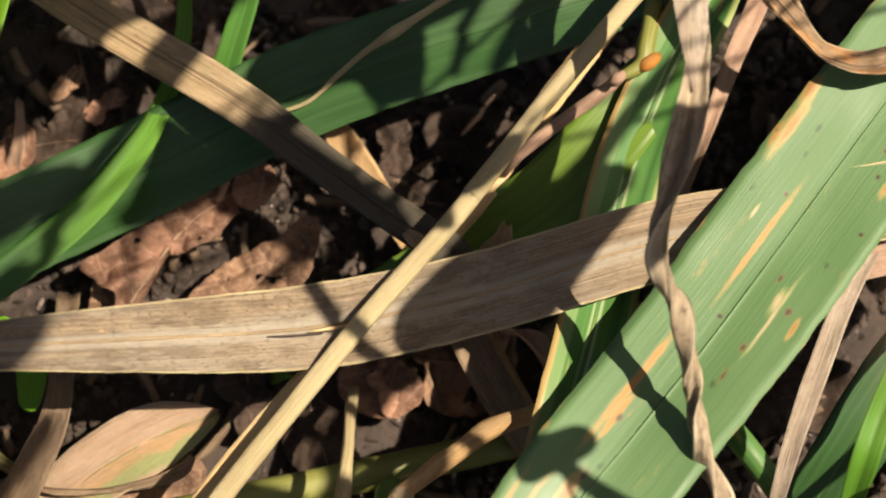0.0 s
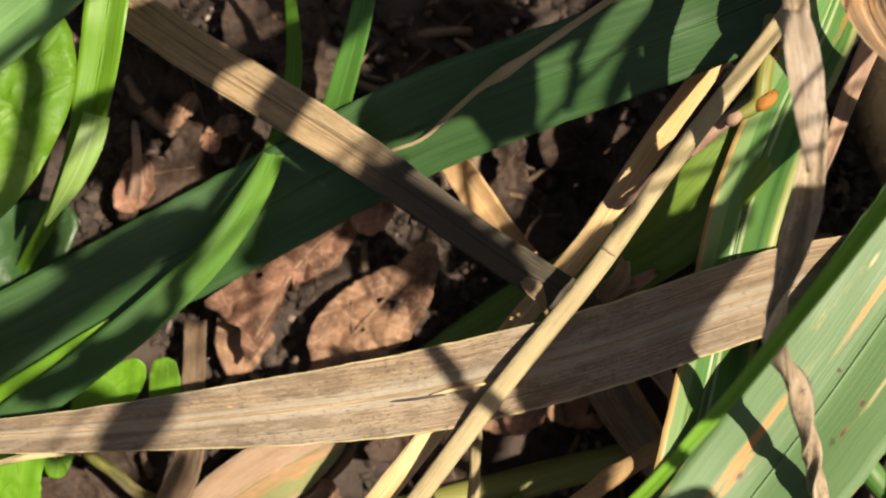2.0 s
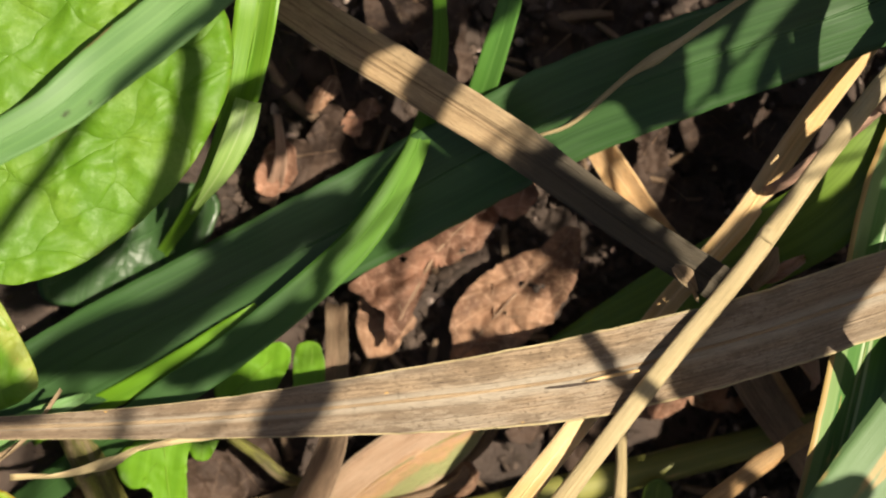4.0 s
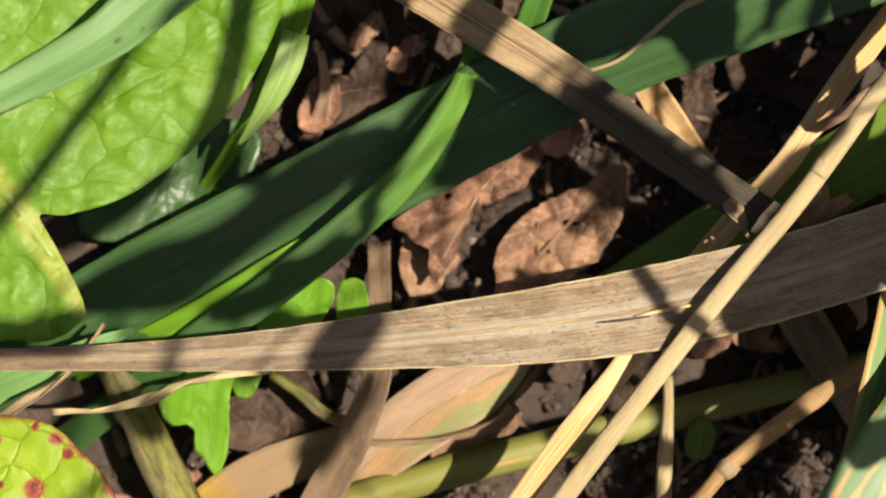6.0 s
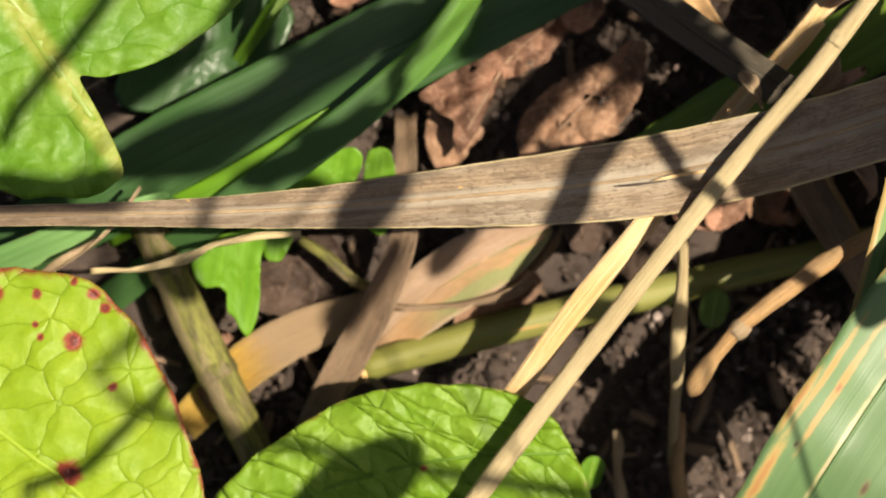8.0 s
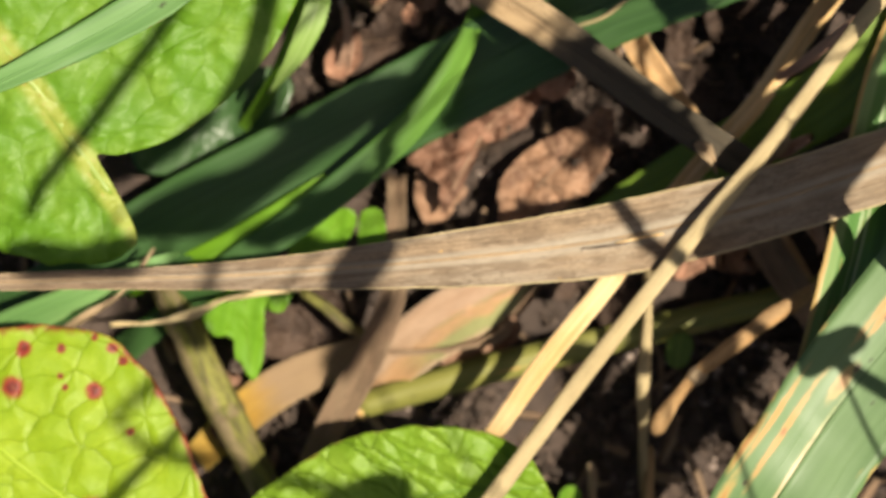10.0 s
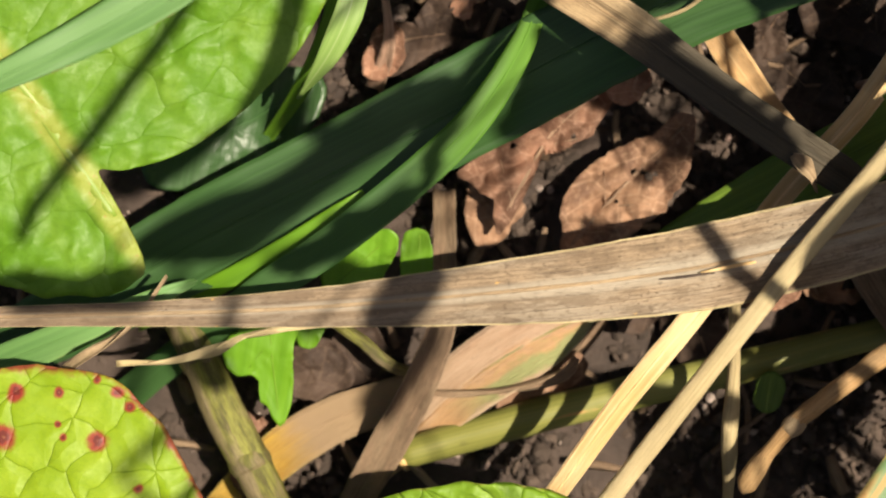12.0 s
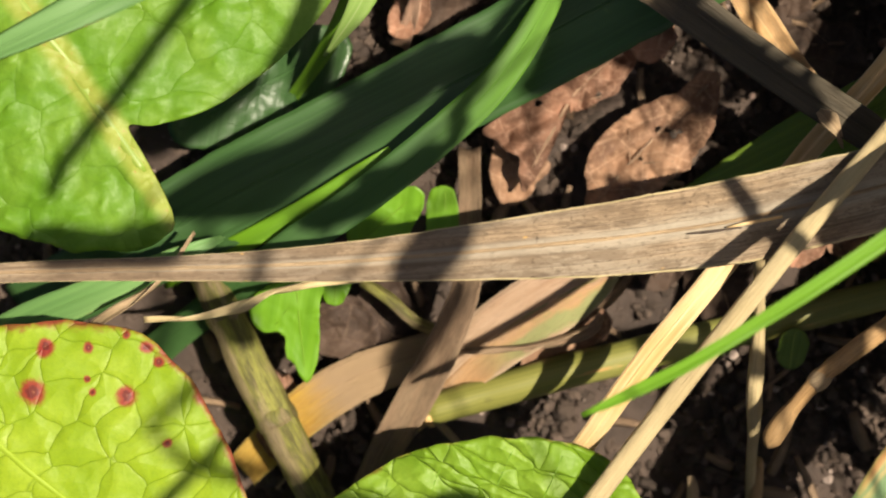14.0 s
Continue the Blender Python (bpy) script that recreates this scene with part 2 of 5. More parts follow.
def dock_material(name, base, dark, pale, spots=(), margin=(0.27, 0.06, 0.03), size=0.17, angle=0.0, redness=0.0, relief=0.95, through=0.28, rib=None, net=0.3, dome=1.0, blister=0.22, stretch=(0.8, 0.55)):
    """A broad soft leaf: a net of sunken veins, a pale midrib, a reddish margin and red spots at given places (u, v, radius)."""
    k = Mat(name)
    turn = k.node("ShaderNodeMapping")
    turn.inputs["Rotation"].default_value = (0, 0, angle)
    k.link(k.co, turn.inputs[0])
    warp = k.node("ShaderNodeTexNoise")
    warp.inputs["Scale"].default_value = 0.12
    k.link(k.co, warp.inputs["Vector"])
    add = k.node("ShaderNodeVectorMath")
    add.operation = "MULTIPLY_ADD"
    k.link(warp.outputs[1], add.inputs[0])
    add.inputs[1].default_value = (5, 5, 0)
    k.link(turn.outputs[0], add.inputs[2])
    big = k.cells((size * stretch[0], size * stretch[1], 1), "DISTANCE_TO_EDGE", vec=add.outputs[0])
    small = k.cells((size * 2.2, size * 1.7, 1), "SMOOTH_F1", vec=add.outputs[0])
    patch = k.noise((0.09, 0.09, 1), 4, 0.55)
    grain = k.noise((1.6, 1.6, 1), 4, 0.65)
    col = k.mix(k.step(patch, 0.35, 0.7), base, pale)
    col = k.mix(k.math("MULTIPLY", k.step(grain, 0.4, 0.7), 0.35), col, dark)
    vein = k.step(big, 0.0, 0.03, 1.0, 0.0)
    col = k.mix(k.math("MULTIPLY", vein, net), col, tuple(c * 0.62 for c in dark))
    col = k.mix(k.step(small, 0.15, 0.75, 0.0, 0.22), col, dark)
    rim = k.math("ADD", k.across, k.math("MULTIPLY", k.noise((0.30, 0.30, 1), 5, 0.65, (4, 4, 0)), 0.16))
    col = k.mix(k.step(rim, 1.065 - redness, 1.115 - redness), col, margin)
    if rib:
        x0, y0, x1, y1, half = rib
        n = math.hypot(x1 - x0, y1 - y0)
        off = k.node("ShaderNodeVectorMath", operation="DOT_PRODUCT")
        k.link(k.co, off.inputs[0])
        off.inputs[1].default_value = (-(y1 - y0) / n, (x1 - x0) / n, 0)
        away = k.math("ABSOLUTE", k.math("ADD", off.outputs["Value"], (x0 * (y1 - y0) - y0 * (x1 - x0)) / n))
        away = k.math("ADD", away, k.math("MULTIPLY", k.math("SUBTRACT", k.noise((0.25, 0.25, 1), 4, 0.6, (5, 1, 0)), 0.5), half * 1.2))
        col = k.mix(k.step(away, half * 0.35, half * 1.5, 0.75, 0.0), col, (0.37, 0.40, 0.075))
        red = k.step(k.noise((1.3, 1.3, 1), 3, 0.6, (2, 6, 0)), 0.60, 0.68)
        col = k.mix(k.math("MULTIPLY", k.math("MULTIPLY", red, k.step(away, half * 0.3, half, 1.0, 0.0)), 0.6), col, (0.42, 0.20, 0.07))
    for u, v, r in spots:
        d = k.node("ShaderNodeVectorMath")
        d.operation = "DISTANCE"
        k.link(k.co, d.inputs[0])
        d.inputs[1].default_value = (u, v, 0)
        wob = k.math("ADD", d.outputs["Value"], k.math("MULTIPLY", k.noise((0.9, 0.9, 1), 3, 0.6, (u, v, 0)), r * 0.9))
        col = k.mix(k.step(wob, r * 1.0, r * 1.6, 0.97, 0.0), col, (0.30, 0.035, 0.025))
        col = k.mix(k.step(wob, r * 0.75, r * 1.0, 0.85, 0.0), col, (0.13, 0.022, 0.02))
        col = k.mix(k.step(wob, r * 0.38, r * 0.55, 0.8, 0.0), col, (0.36, 0.15, 0.07))
    swell = k.node("ShaderNodeMath", operation="POWER")
    k.link(k.math("MULTIPLY", big, 2.2), swell.inputs[0])
    swell.inputs[1].default_value = 0.6
    h = k.math("SUBTRACT", k.math("MULTIPLY", swell.outputs[0], dome), k.math("MULTIPLY", small, blister))
    h = k.math("ADD", h, k.math("MULTIPLY", grain, 0.06))
    return k.finish(col, k.step(grain, 0.3, 0.7, 0.48, 0.62), h, relief, 0.45, through, k.mix(0.5, col, (0.42, 0.66, 0.015)))


def litter_material(name, base, dark, pale, through=0.06):
    """A dead crumpled leaf: papery, veined, blotched."""
    k = Mat(name)
    vein = k.cells((0.16, 0.22, 1), "DISTANCE_TO_EDGE")
    blot = k.noise((0.11, 0.11, 1), 5, 0.65)
    grain = k.noise((1.1, 1.1, 1), 5, 0.7)
    col = k.mix(k.step(blot, 0.36, 0.66), dark, base)
    col = k.mix(k.math("MULTIPLY", k.step(grain, 0.48, 0.7), 0.5), col, pale)
    col = k.mix(k.math("MULTIPLY", k.step(vein, 0.0, 0.035, 1.0, 0.0), 0.35), col, pale)
    rim = k.step(k.across, 0.9, 1.0)
    col = k.mix(k.math("MULTIPLY", rim, 0.35), col, dark)
    col = k.vary(col, 0.15)
    h = k.math("ADD", k.math("MULTIPLY", grain, 0.5), k.math("MULTIPLY", k.step(vein, 0.0, 0.2), 0.5))
    return k.finish(col, 0.75, h, 0.22, 0.3, through)


def soil_material():
    k = Mat("damp_soil", "object")
    a = k.noise((0.10, 0.10, 0.10), 6, 0.65)
    b = k.noise((0.8, 0.8, 0.8), 6, 0.7)
    col = k.mix(k.step(a, 0.35, 0.65), (0.060, 0.044, 0.036), (0.098, 0.070, 0.056))
    col = k.mix(k.step(b, 0.55, 0.75), col, (0.105, 0.078, 0.062))
    return k.finish(col, k.step(b, 0.3, 0.7, 0.6, 0.9), b, 0.9, 0.35)


def crumb_material(name, a, b):
    k = Mat(name, "object")
    isl = k.node("ShaderNodeNewGeometry").outputs["Random Per Island"]
    g = k.noise((2, 2, 2), 4, 0.7)
    col = k.mix(k.step(isl, 0.1, 0.95), a, b)
    col = k.mix(k.math("MULTIPLY", k.step(g, 0.4, 0.7), 0.5), col, (0.05, 0.035, 0.025))
    return k.finish(col, 0.8, g, 0.4, 0.3)


def spline(pts, per):
    """Points of a smooth curve through the given ones; any number of values per point."""
    p = [np.array(q, float) for q in pts]
    p = [2 * p[0] - p[1], *p, 2 * p[-1] - p[-2]]
    out = []
    for a, b, c, d in zip(p, p[1:], p[2:], p[3:]):
        n = max(2, int(np.linalg.norm((c - b)[:3]) / per))
        for i in range(n):
            t = i / n
            out.append(0.5 * (2 * b + (c - a) * t + (2 * a - 5 * b + 4 * c - d) * t * t + (3 * b - a - 3 * c + d) * t ** 3))
    out.append(p[-2])
    return out


SPOTTED_LINE = [
    ((128.2, 101.5, 16.0), 15), ((106.9, 59.6, 31.0), 17.9), ((91.6, 28.2, 35.5), 18.9, -10), ((83.9, 12.5, 37.0), 18.7, -14), ((77.1, -0.4, 37.5), 18.2, -12), ((69.9, -13.9, 39.0), 17.4), ((62.0, -34.6, 38.0), 16.8),
    ((52.3, -85.3, 0.0), 12)]


def on_blade(line, p, seed):
    """Where a place lies on a blade's surface: across it and along it, in millimetres."""
    rows = spline([(*q[0], q[1], q[2] if len(q) > 2 else 0.0) for q in line], 1.5)
    best, length = None, 0.0
    for a, b in zip(rows, rows[1:]):
        d = Vector((b - a)[:2])
        off = Vector(p[:2]) - Vector(a[:2])
        if best is None or off.length < best[0]:
            t = d.normalized()
            best = (off.length, off.x * t.y - off.y * t.x + seed * 37.0, length + off.dot(t))
        length += float(np.linalg.norm((b - a)[:3]))
    return best[1:]


# places of the rust streaks and specks: half width, half length, kind
RUST_MARKS = [(*on_blade(SPOTTED_LINE, p, 9.0), a, b, kind) for p, a, b, kind in (
    ((88.2, 27.0, 36.0), 0.41, 8.75, "rust"), ((76.0, 6.4, 37.0), 0.55, 10.00, "rust"), ((74.7, 1.9, 37.0), 0.44, 3.75, "rust"), ((91.0, 17.3, 36.0), 0.25, 6.50, "peach"), ((91.4, 19.4, 36.0), 0.55, 2.00, "peach"), ((87.1, 30.7, 36.0), 0.25, 1.20, "peach"),
    ((89.8, 42.5, 34.0), 0.70, 4.50, "edge"), ((91.4, 47.5, 33.0), 0.77, 2.50, "edge"), ((93.7, 16.1, 35.0), 0.35, 1.6, "edge"), ((102.9, 37.3, 32.0), 0.63, 2.00, "edge"), ((70.4, -8.3, 37.0), 0.84, 3.00, "edge"),
    ((90.6, 33.7, 36.0), 0.34, 0.42, "brown"), ((84.9, 16.6, 37.0), 0.37, 0.35, "black"), ((91.4, 22.6, 36.0), 0.31, 0.70, "brown"), ((92.9, 18.3, 36.0), 0.50, 0.63, "brown"), ((88.2, 13.0, 36.0), 0.43, 0.70, "brown"), ((86.5, 9.0, 36.0), 0.31, 1.12, "brown"),
    ((100.3, 30.0, 34.0), 0.37, 0.42, "black"), ((101.4, 38.2, 33.0), 0.31, 0.49, "black"), ((102.0, 41.9, 33.0), 0.37, 0.42, "brown"), ((72.2, -6.0, 37.0), 0.37, 0.84, "brown"), ((75.2, 1.8, 37.0), 0.43, 0.70, "brown"),
    ((63.6, -16.1, 38.0), 0.5, 9.0, "rust"), ((62.0, -14.2, 38.0), 0.45, 7.0, "rust"), ((65.4, -22.2, 38.0), 0.35, 11.0, "peach"), ((56.2, -29.3, 38.0), 0.8, 6.0, "edge"), ((58.7, -18.5, 38.0), 0.6, 4.0, "edge"), ((69.0, -27.8, 38.0), 0.5, 1.4, "brown"), ((59.5, -24.2, 38.0), 0.3, 0.4, "black"))]

M = {
    "deep": green_material("deep_green_blade", (0.042, 0.102, 0.028), (0.032, 0.080, 0.022), (0.085, 0.175, 0.070), through=0.08, rough=0.38, streak=0.25),
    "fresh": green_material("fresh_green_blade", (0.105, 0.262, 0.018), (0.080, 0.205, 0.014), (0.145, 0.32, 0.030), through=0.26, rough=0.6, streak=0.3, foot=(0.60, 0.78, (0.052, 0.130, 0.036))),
    "light": green_material("light_green_blade", (0.15, 0.31, 0.022), (0.10, 0.24, 0.016), (0.24, 0.40, 0.07), through=0.3, rough=0.42),
    "spotted": green_material("rust_spotted_blade", (0.120, 0.213, 0.082), (0.106, 0.194, 0.072), (0.150, 0.245, 0.105), margin=(0.40, 0.28, 0.10), rust=0.02, specks=0.5, through=0.14, rough=0.50, streak=0.18, marks=RUST_MARKS),
    "striped": green_material("yellow_striped_blade", (0.095, 0.225, 0.05), (0.06, 0.16, 0.035), (0.16, 0.30, 0.09), margin=(0.50, 0.29, 0.09), rust=0.04, through=0.18, veins=1.6, streak=0.3,
                              lanes=((0.50, 0.84, (0.20, 0.30, 0.11), 0.8), (0.84, 1.10, (0.46, 0.30, 0.11), 0.9), (0.05, 0.13, (0.34, 0.43, 0.19), 0.7), (-0.06, 0.02, (0.014, 0.045, 0.012), 0.95),
                                     (-0.15, -0.07, (0.44, 0.52, 0.28), 0.85), (-0.62, -0.52, (0.04, 0.12, 0.025), 0.7), (-1.1, -0.80, (0.36, 0.38, 0.13), 0.8))),
    "bluish": green_material("pale_blue_green_blade", (0.14, 0.29, 0.085), (0.11, 0.24, 0.07), (0.22, 0.38, 0.13), margin=(0.22, 0.11, 0.05), specks=0.8, through=0.2, rough=0.58),
    "leaflet": green_material("bright_leaflet", (0.165, 0.36, 0.020), (0.13, 0.30, 0.015), (0.21, 0.41, 0.045), through=0.35, veins=0.8),
    "leaflet_blue": green_material("short_green_blade", (0.10, 0.25, 0.045), (0.075, 0.20, 0.035), (0.16, 0.32, 0.08), through=0.2, rough=0.4),
    "underside": green_material("blade_underside", (0.25, 0.38, 0.10), (0.19, 0.32, 0.07), (0.42, 0.50, 0.24), through=0.25, rough=0.5),
    "olive": green_material("olive_stem", (0.205, 0.20, 0.045), (0.15, 0.155, 0.035), (0.30, 0.29, 0.085), specks=0.4, rust=0.02, through=0.05, rough=0.5),
    "brown_blade": old_blade_material(),
    "tan": dry_material("tan_dry_blade", (0.43, 0.305, 0.18), (0.25, 0.17, 0.10), (0.60, 0.46, 0.29), 0.4, freckle=0.35),
    "straw": dry_material("yellow_straw", (0.80, 0.53, 0.23), (0.60, 0.34, 0.11), (0.94, 0.76, 0.47), 0.06, freckle=0.04, rough=0.42, fibres=1.0),
    "stem": dry_material("pale_straw_stem", (0.60, 0.475, 0.255), (0.42, 0.325, 0.165), (0.74, 0.61, 0.36), 0.15, freckle=0.15, rough=0.6),
    "weathered": dry_material("weathered_grey_brown_stalk", (0.50, 0.385, 0.255), (0.17, 0.12, 0.075), (0.68, 0.56, 0.40), 0.6, freckle=0.8, fibres=1.2, streaks=0.5),
    "mottled": dry_material("mottled_olive_stem", (0.215, 0.215, 0.042), (0.075, 0.068, 0.02), (0.31, 0.31, 0.075), 0.95, freckle=0.5, rough=0.5, fibres=1.2),
    # bent end: shade put into the colour, over an already darker end
    "folded": dry_material("grey_tan_folded_blade", (0.50, 0.35, 0.19), (0.25, 0.155, 0.08), (0.66, 0.50, 0.30), 0.30, freckle=0.35, fibres=0.9, streaks=0.6, age_and_shade=(0.58, 0.68, (0.055, 0.049, 0.036))),
    "amber": dry_material("orange_tan_straw", (0.62, 0.38, 0.17), (0.42, 0.24, 0.10), (0.74, 0.52, 0.29), 0.45, freckle=0.3, rough=0.6),
    "hidden": green_material("dull_green_blade", (0.135, 0.22, 0.03), (0.10, 0.17, 0.022), (0.19, 0.29, 0.05), through=0.2, rough=0.4, streak=0.3),
    "curled": dry_material("reddish_curled_dry_leaf", (0.33, 0.215, 0.118), (0.13, 0.075, 0.042), (0.54, 0.40, 0.25), 0.5, freckle=0.4, fibres=0.8, tint=(0.50, 0.235, 0.075), streaks=0.85),
    "ashen": dry_material("pale_ashen_dry_blade", (0.45, 0.355, 0.27), (0.25, 0.18, 0.13), (0.58, 0.49, 0.39), 0.5, freckle=0.4, fibres=0.9, streaks=0.3),
    "umber": dry_material("dark_brown_dry_blade", (0.29, 0.185, 0.115), (0.12, 0.08, 0.05), (0.38, 0.27, 0.17), 0.5, freckle=0.4),
    "pink": dry_material("pinkish_dry_blade", (0.50, 0.31, 0.22), (0.34, 0.19, 0.12), (0.64, 0.46, 0.34), 0.3, freckle=0.3),
    "rusty": dry_material("rust_streaked_dry_blade", (0.42, 0.29, 0.20), (0.30, 0.175, 0.10), (0.54, 0.40, 0.28), 0.3, freckle=0.25, zones=True),
    "ember": dry_material("orange_streaked_dry_blade", (0.56, 0.35, 0.06), (0.38, 0.19, 0.04), (0.60, 0.47, 0.14), 0.3, freckle=0.3, age_and_shade=(0.12, 0.20, (0.36, 0.25, 0.155))),
    "orange": dry_material("orange_dry_bud", (0.62, 0.20, 0.015), (0.36, 0.15, 0.03), (0.70, 0.42, 0.12), 0.3, through=0.3),
    "litter": litter_material("brown_dead_leaf", (0.31, 0.178, 0.106), (0.12, 0.064, 0.040), (0.44, 0.285, 0.185)),
    "litter_pink": litter_material("reddish_dead_leaf", (0.345, 0.178, 0.112), (0.14, 0.072, 0.045), (0.47, 0.29, 0.20)),
    # darker copy of the dead leaf: shade on the soil put into its colour
    "litter_shaded": litter_material("shaded_dead_leaf", (0.07, 0.044, 0.031), (0.035, 0.022, 0.016), (0.11, 0.073, 0.052)),
    "soil": soil_material(),
    "crumb": crumb_material("soil_crumbs", (0.055, 0.041, 0.033), (0.125, 0.090, 0.070)),
    "grit": crumb_material("pale_grit", (0.22, 0.15, 0.125), (0.52, 0.41, 0.35)),
}


# ---- geometry ----
def make(name, verts, faces, mat, uv=None, edge=None, parent=None, smooth=True):
    me = bpy.data.meshes.new(name)
    me.from_pydata([tuple(v) for v in verts], [], faces)
    if uv is not None:
        loops = np.empty(len(me.loops), int)
        me.loops.foreach_get("vertex_index", loops)
        for key, src in (("grain", uv), ("edge", edge)):
            layer = me.uv_layers.new(name=key)
            layer.data.foreach_set("uv", np.array(src, float)[loops].ravel())
    me.materials.append(mat)
    if smooth:
        me.polygons.foreach_set("use_smooth", [True] * len(me.polygons))
    me.update()
    ob = new(name, me)
    if parent:
        ob.parent = parent
    return ob


def blade(name, pts, mat, fold=0.12, bow=0.0, thick=0.25, wave=0.25, seed=0.0, across=9, per=1.5, parent=None, ridge=0.0, ridge_mat=None):
    """A grass blade as a thin closed body. pts: (x, y, z), width and optional roll in degrees, in millimetres; fold: depth of the V along the
    midrib and bow of the curved section, as shares of the width; wave: uneven ripple in millimetres."""
    rows = [(*p[0], p[1], p[2] if len(p) > 2 else 0.0) for p in pts]
    line = spline(rows, per)
    n, verts, uv, edge, crest = len(line), [], [], [], []
    length = 0.0
    for i, q in enumerate(line):
        a, b = line[max(i - 1, 0)], line[min(i + 1, n - 1)]
        t = Vector((b - a)[:3]).normalized()
        side = t.cross(Vector((0, 0, 1)))
        side = side.normalized() if side.length > 1e-4 else Vector((1, 0, 0))
        up = side.cross(t)
        c, s = math.cos(radians(q[4])), math.sin(radians(q[4]))
        side, up = side * c + up * s, up * c - side * s
        w = max(q[3], 0.15)
        crest.append((Vector(q[:3]) + up * (thick * 0.35 - 0.5 * fold * w), min(ridge, w * 0.3)))
        if i:
            length += float(np.linalg.norm((q - line[i - 1])[:3]))
        for face in (1, -1):
            for j in range(across):
                x = 2 * j / (across - 1) - 1
                h = fold * w * abs(x) + bow * w * (x * x) - 0.5 * fold * w
                edge_wave = noise.noise(Vector((length * 0.12, x * 1.3 + seed, seed * 3.1))) * wave * (0.35 + abs(x))
                ragged = 1 + 0.035 * noise.noise(Vector((length * 0.35, seed + x, 9.0)))
                th = thick * (1 - 0.75 * x * x) * 0.5
                p = Vector(q[:3]) + side * (x * w * 0.5 * ragged) + up * (h + edge_wave + face * th)
                verts.append(p * MM)
                uv.append((x * w * 0.5 + seed * 37.0, length))
                edge.append((x, length / 100))
    faces, ring = [], 2 * across
    for i in range(n - 1):
        o, u = i * ring, (i + 1) * ring
        for j in range(across - 1):
            faces.append((o + j, o + j + 1, u + j + 1, u + j))
            faces.append((o + across + j + 1, o + across + j, u + across + j, u + across + j + 1))
        faces.append((o + across, o, u, u + across))
        faces.append((o + across - 1, o + ring - 1, u + ring - 1, u + across - 1))
    for o in (0, (n - 1) * ring):
        loop = [o + j for j in range(across)] + [o + ring - 1 - j for j in range(across)]
        faces.append(tuple(loop if o else loop[::-1]))
    ob = make(name, verts, faces, mat, uv, edge, parent)
    if ridge:
        stalk("midrib", crest[::3] + crest[-1:], ridge_mat or mat, 6, 3.0, 0.1, seed, parent=ob)
    return ob


def stalk(name, pts, mat, sides=10, per=2.0, rough=0.08, seed=0.0, groove=0.0, parent=None):
    """A round stem through (x, y, z) with diameters; groove: depth of a furrow along it, as a share of the radius."""
    line = spline([(*p[0], p[1]) for p in pts], per)
    n, verts, uv, edge, length = len(line), [], [], [], 0.0
    for i, q in enumerate(line):
        a, b = line[max(i - 1, 0)], line[min(i + 1, n - 1)]
        t = Vector((b - a)[:3]).normalized()
        side = t.cross(Vector((0, 0, 1)))
        side = side.normalized() if side.length > 1e-4 else Vector((1, 0, 0))
        up = side.cross(t)
        if i:
            length += float(np.linalg.norm((q - line[i - 1])[:3]))
        for j in range(sides):
            ang = 2 * math.pi * j / sides
            r = 0.5 * max(q[3], 0.1) * (1 + rough * noise.noise(Vector((length * 0.22, math.cos(ang) * 1.5 + seed, math.sin(ang) * 1.5))))
            r *= 1 - groove * max(0.0, math.sin(ang)) ** 6
            verts.append((Vector(q[:3]) + side * (math.cos(ang) * r) + up * (math.sin(ang) * r)) * MM)
            uv.append((ang * 0.5 * q[3] + seed * 31, length))
            edge.append((0.4, length / 100))
    faces = []
    for i in range(n - 1):
        for j in range(sides):
            k = (j + 1) % sides
            faces.append((i * sides + j, i * sides + k, (i + 1) * sides + k, (i + 1) * sides + j))
    faces.append(tuple(range(sides))[::-1])
    faces.append(tuple((n - 1) * sides + j for j in range(sides)))
    return make(name, verts, faces, mat, uv, edge, parent)


SURFACE = {}


def broad_leaf(name, centre, radii, mat, tilt=(0, 0), cup=0.0, bumps=0.8, bump_size=0.14, rings=26, around=120, thick=0.35, seed=0.0, turn=0.0,
               scallop=0.01, crease=None, holes=(), parent=None, crumple=0.0):
    """A leaf blade spread round its centre: radii in even steps of angle, in millimetres; tilt: slope along x and y; cup: rise towards the rim;
    crease: (angle, depth) of the midrib's furrow; holes: (u, v, radius) gaps eaten through it; crumple: sharp folds, in millimetres."""
    m = len(radii)

    def reach(a):
        f = (a - turn) / (2 * math.pi) * m % m
        k = int(f)
        t = f - k
        p = [radii[(k + d) % m] for d in (-1, 0, 1, 2)]
        r = 0.5 * (2 * p[1] + (p[2] - p[0]) * t + (2 * p[0] - 5 * p[1] + 4 * p[2] - p[3]) * t * t + (3 * p[1] - p[0] - 3 * p[2] + p[3]) * t ** 3)
        ca, sa = math.cos(a), math.sin(a)
        return r * (1 + scallop * (noise.noise(Vector((ca * 5 + seed, sa * 5, 1))) + 0.35 * noise.noise(Vector((ca * 16 + seed, sa * 16, 4)))))

    def surface(x, y, a=None, r=None):
        a = math.atan2(y, x) if a is None else a
        r = reach(a % (2 * math.pi)) if r is None else r
        s = math.hypot(x, y) / r
        h = cup * r * s * s + tilt[0] * x + tilt[1] * y
        h += bumps * noise.fractal(Vector((x * bump_size + seed, y * bump_size, seed)), 0.8, 2.0, 4)
        h += 2.2 * bumps * noise.noise(Vector((x * 0.045, y * 0.045 + seed, 2.0)))
        h += 0.9 * bumps * s ** 5 * noise.noise(Vector((math.cos(a) * 4 + seed, math.sin(a) * 4, 5)))
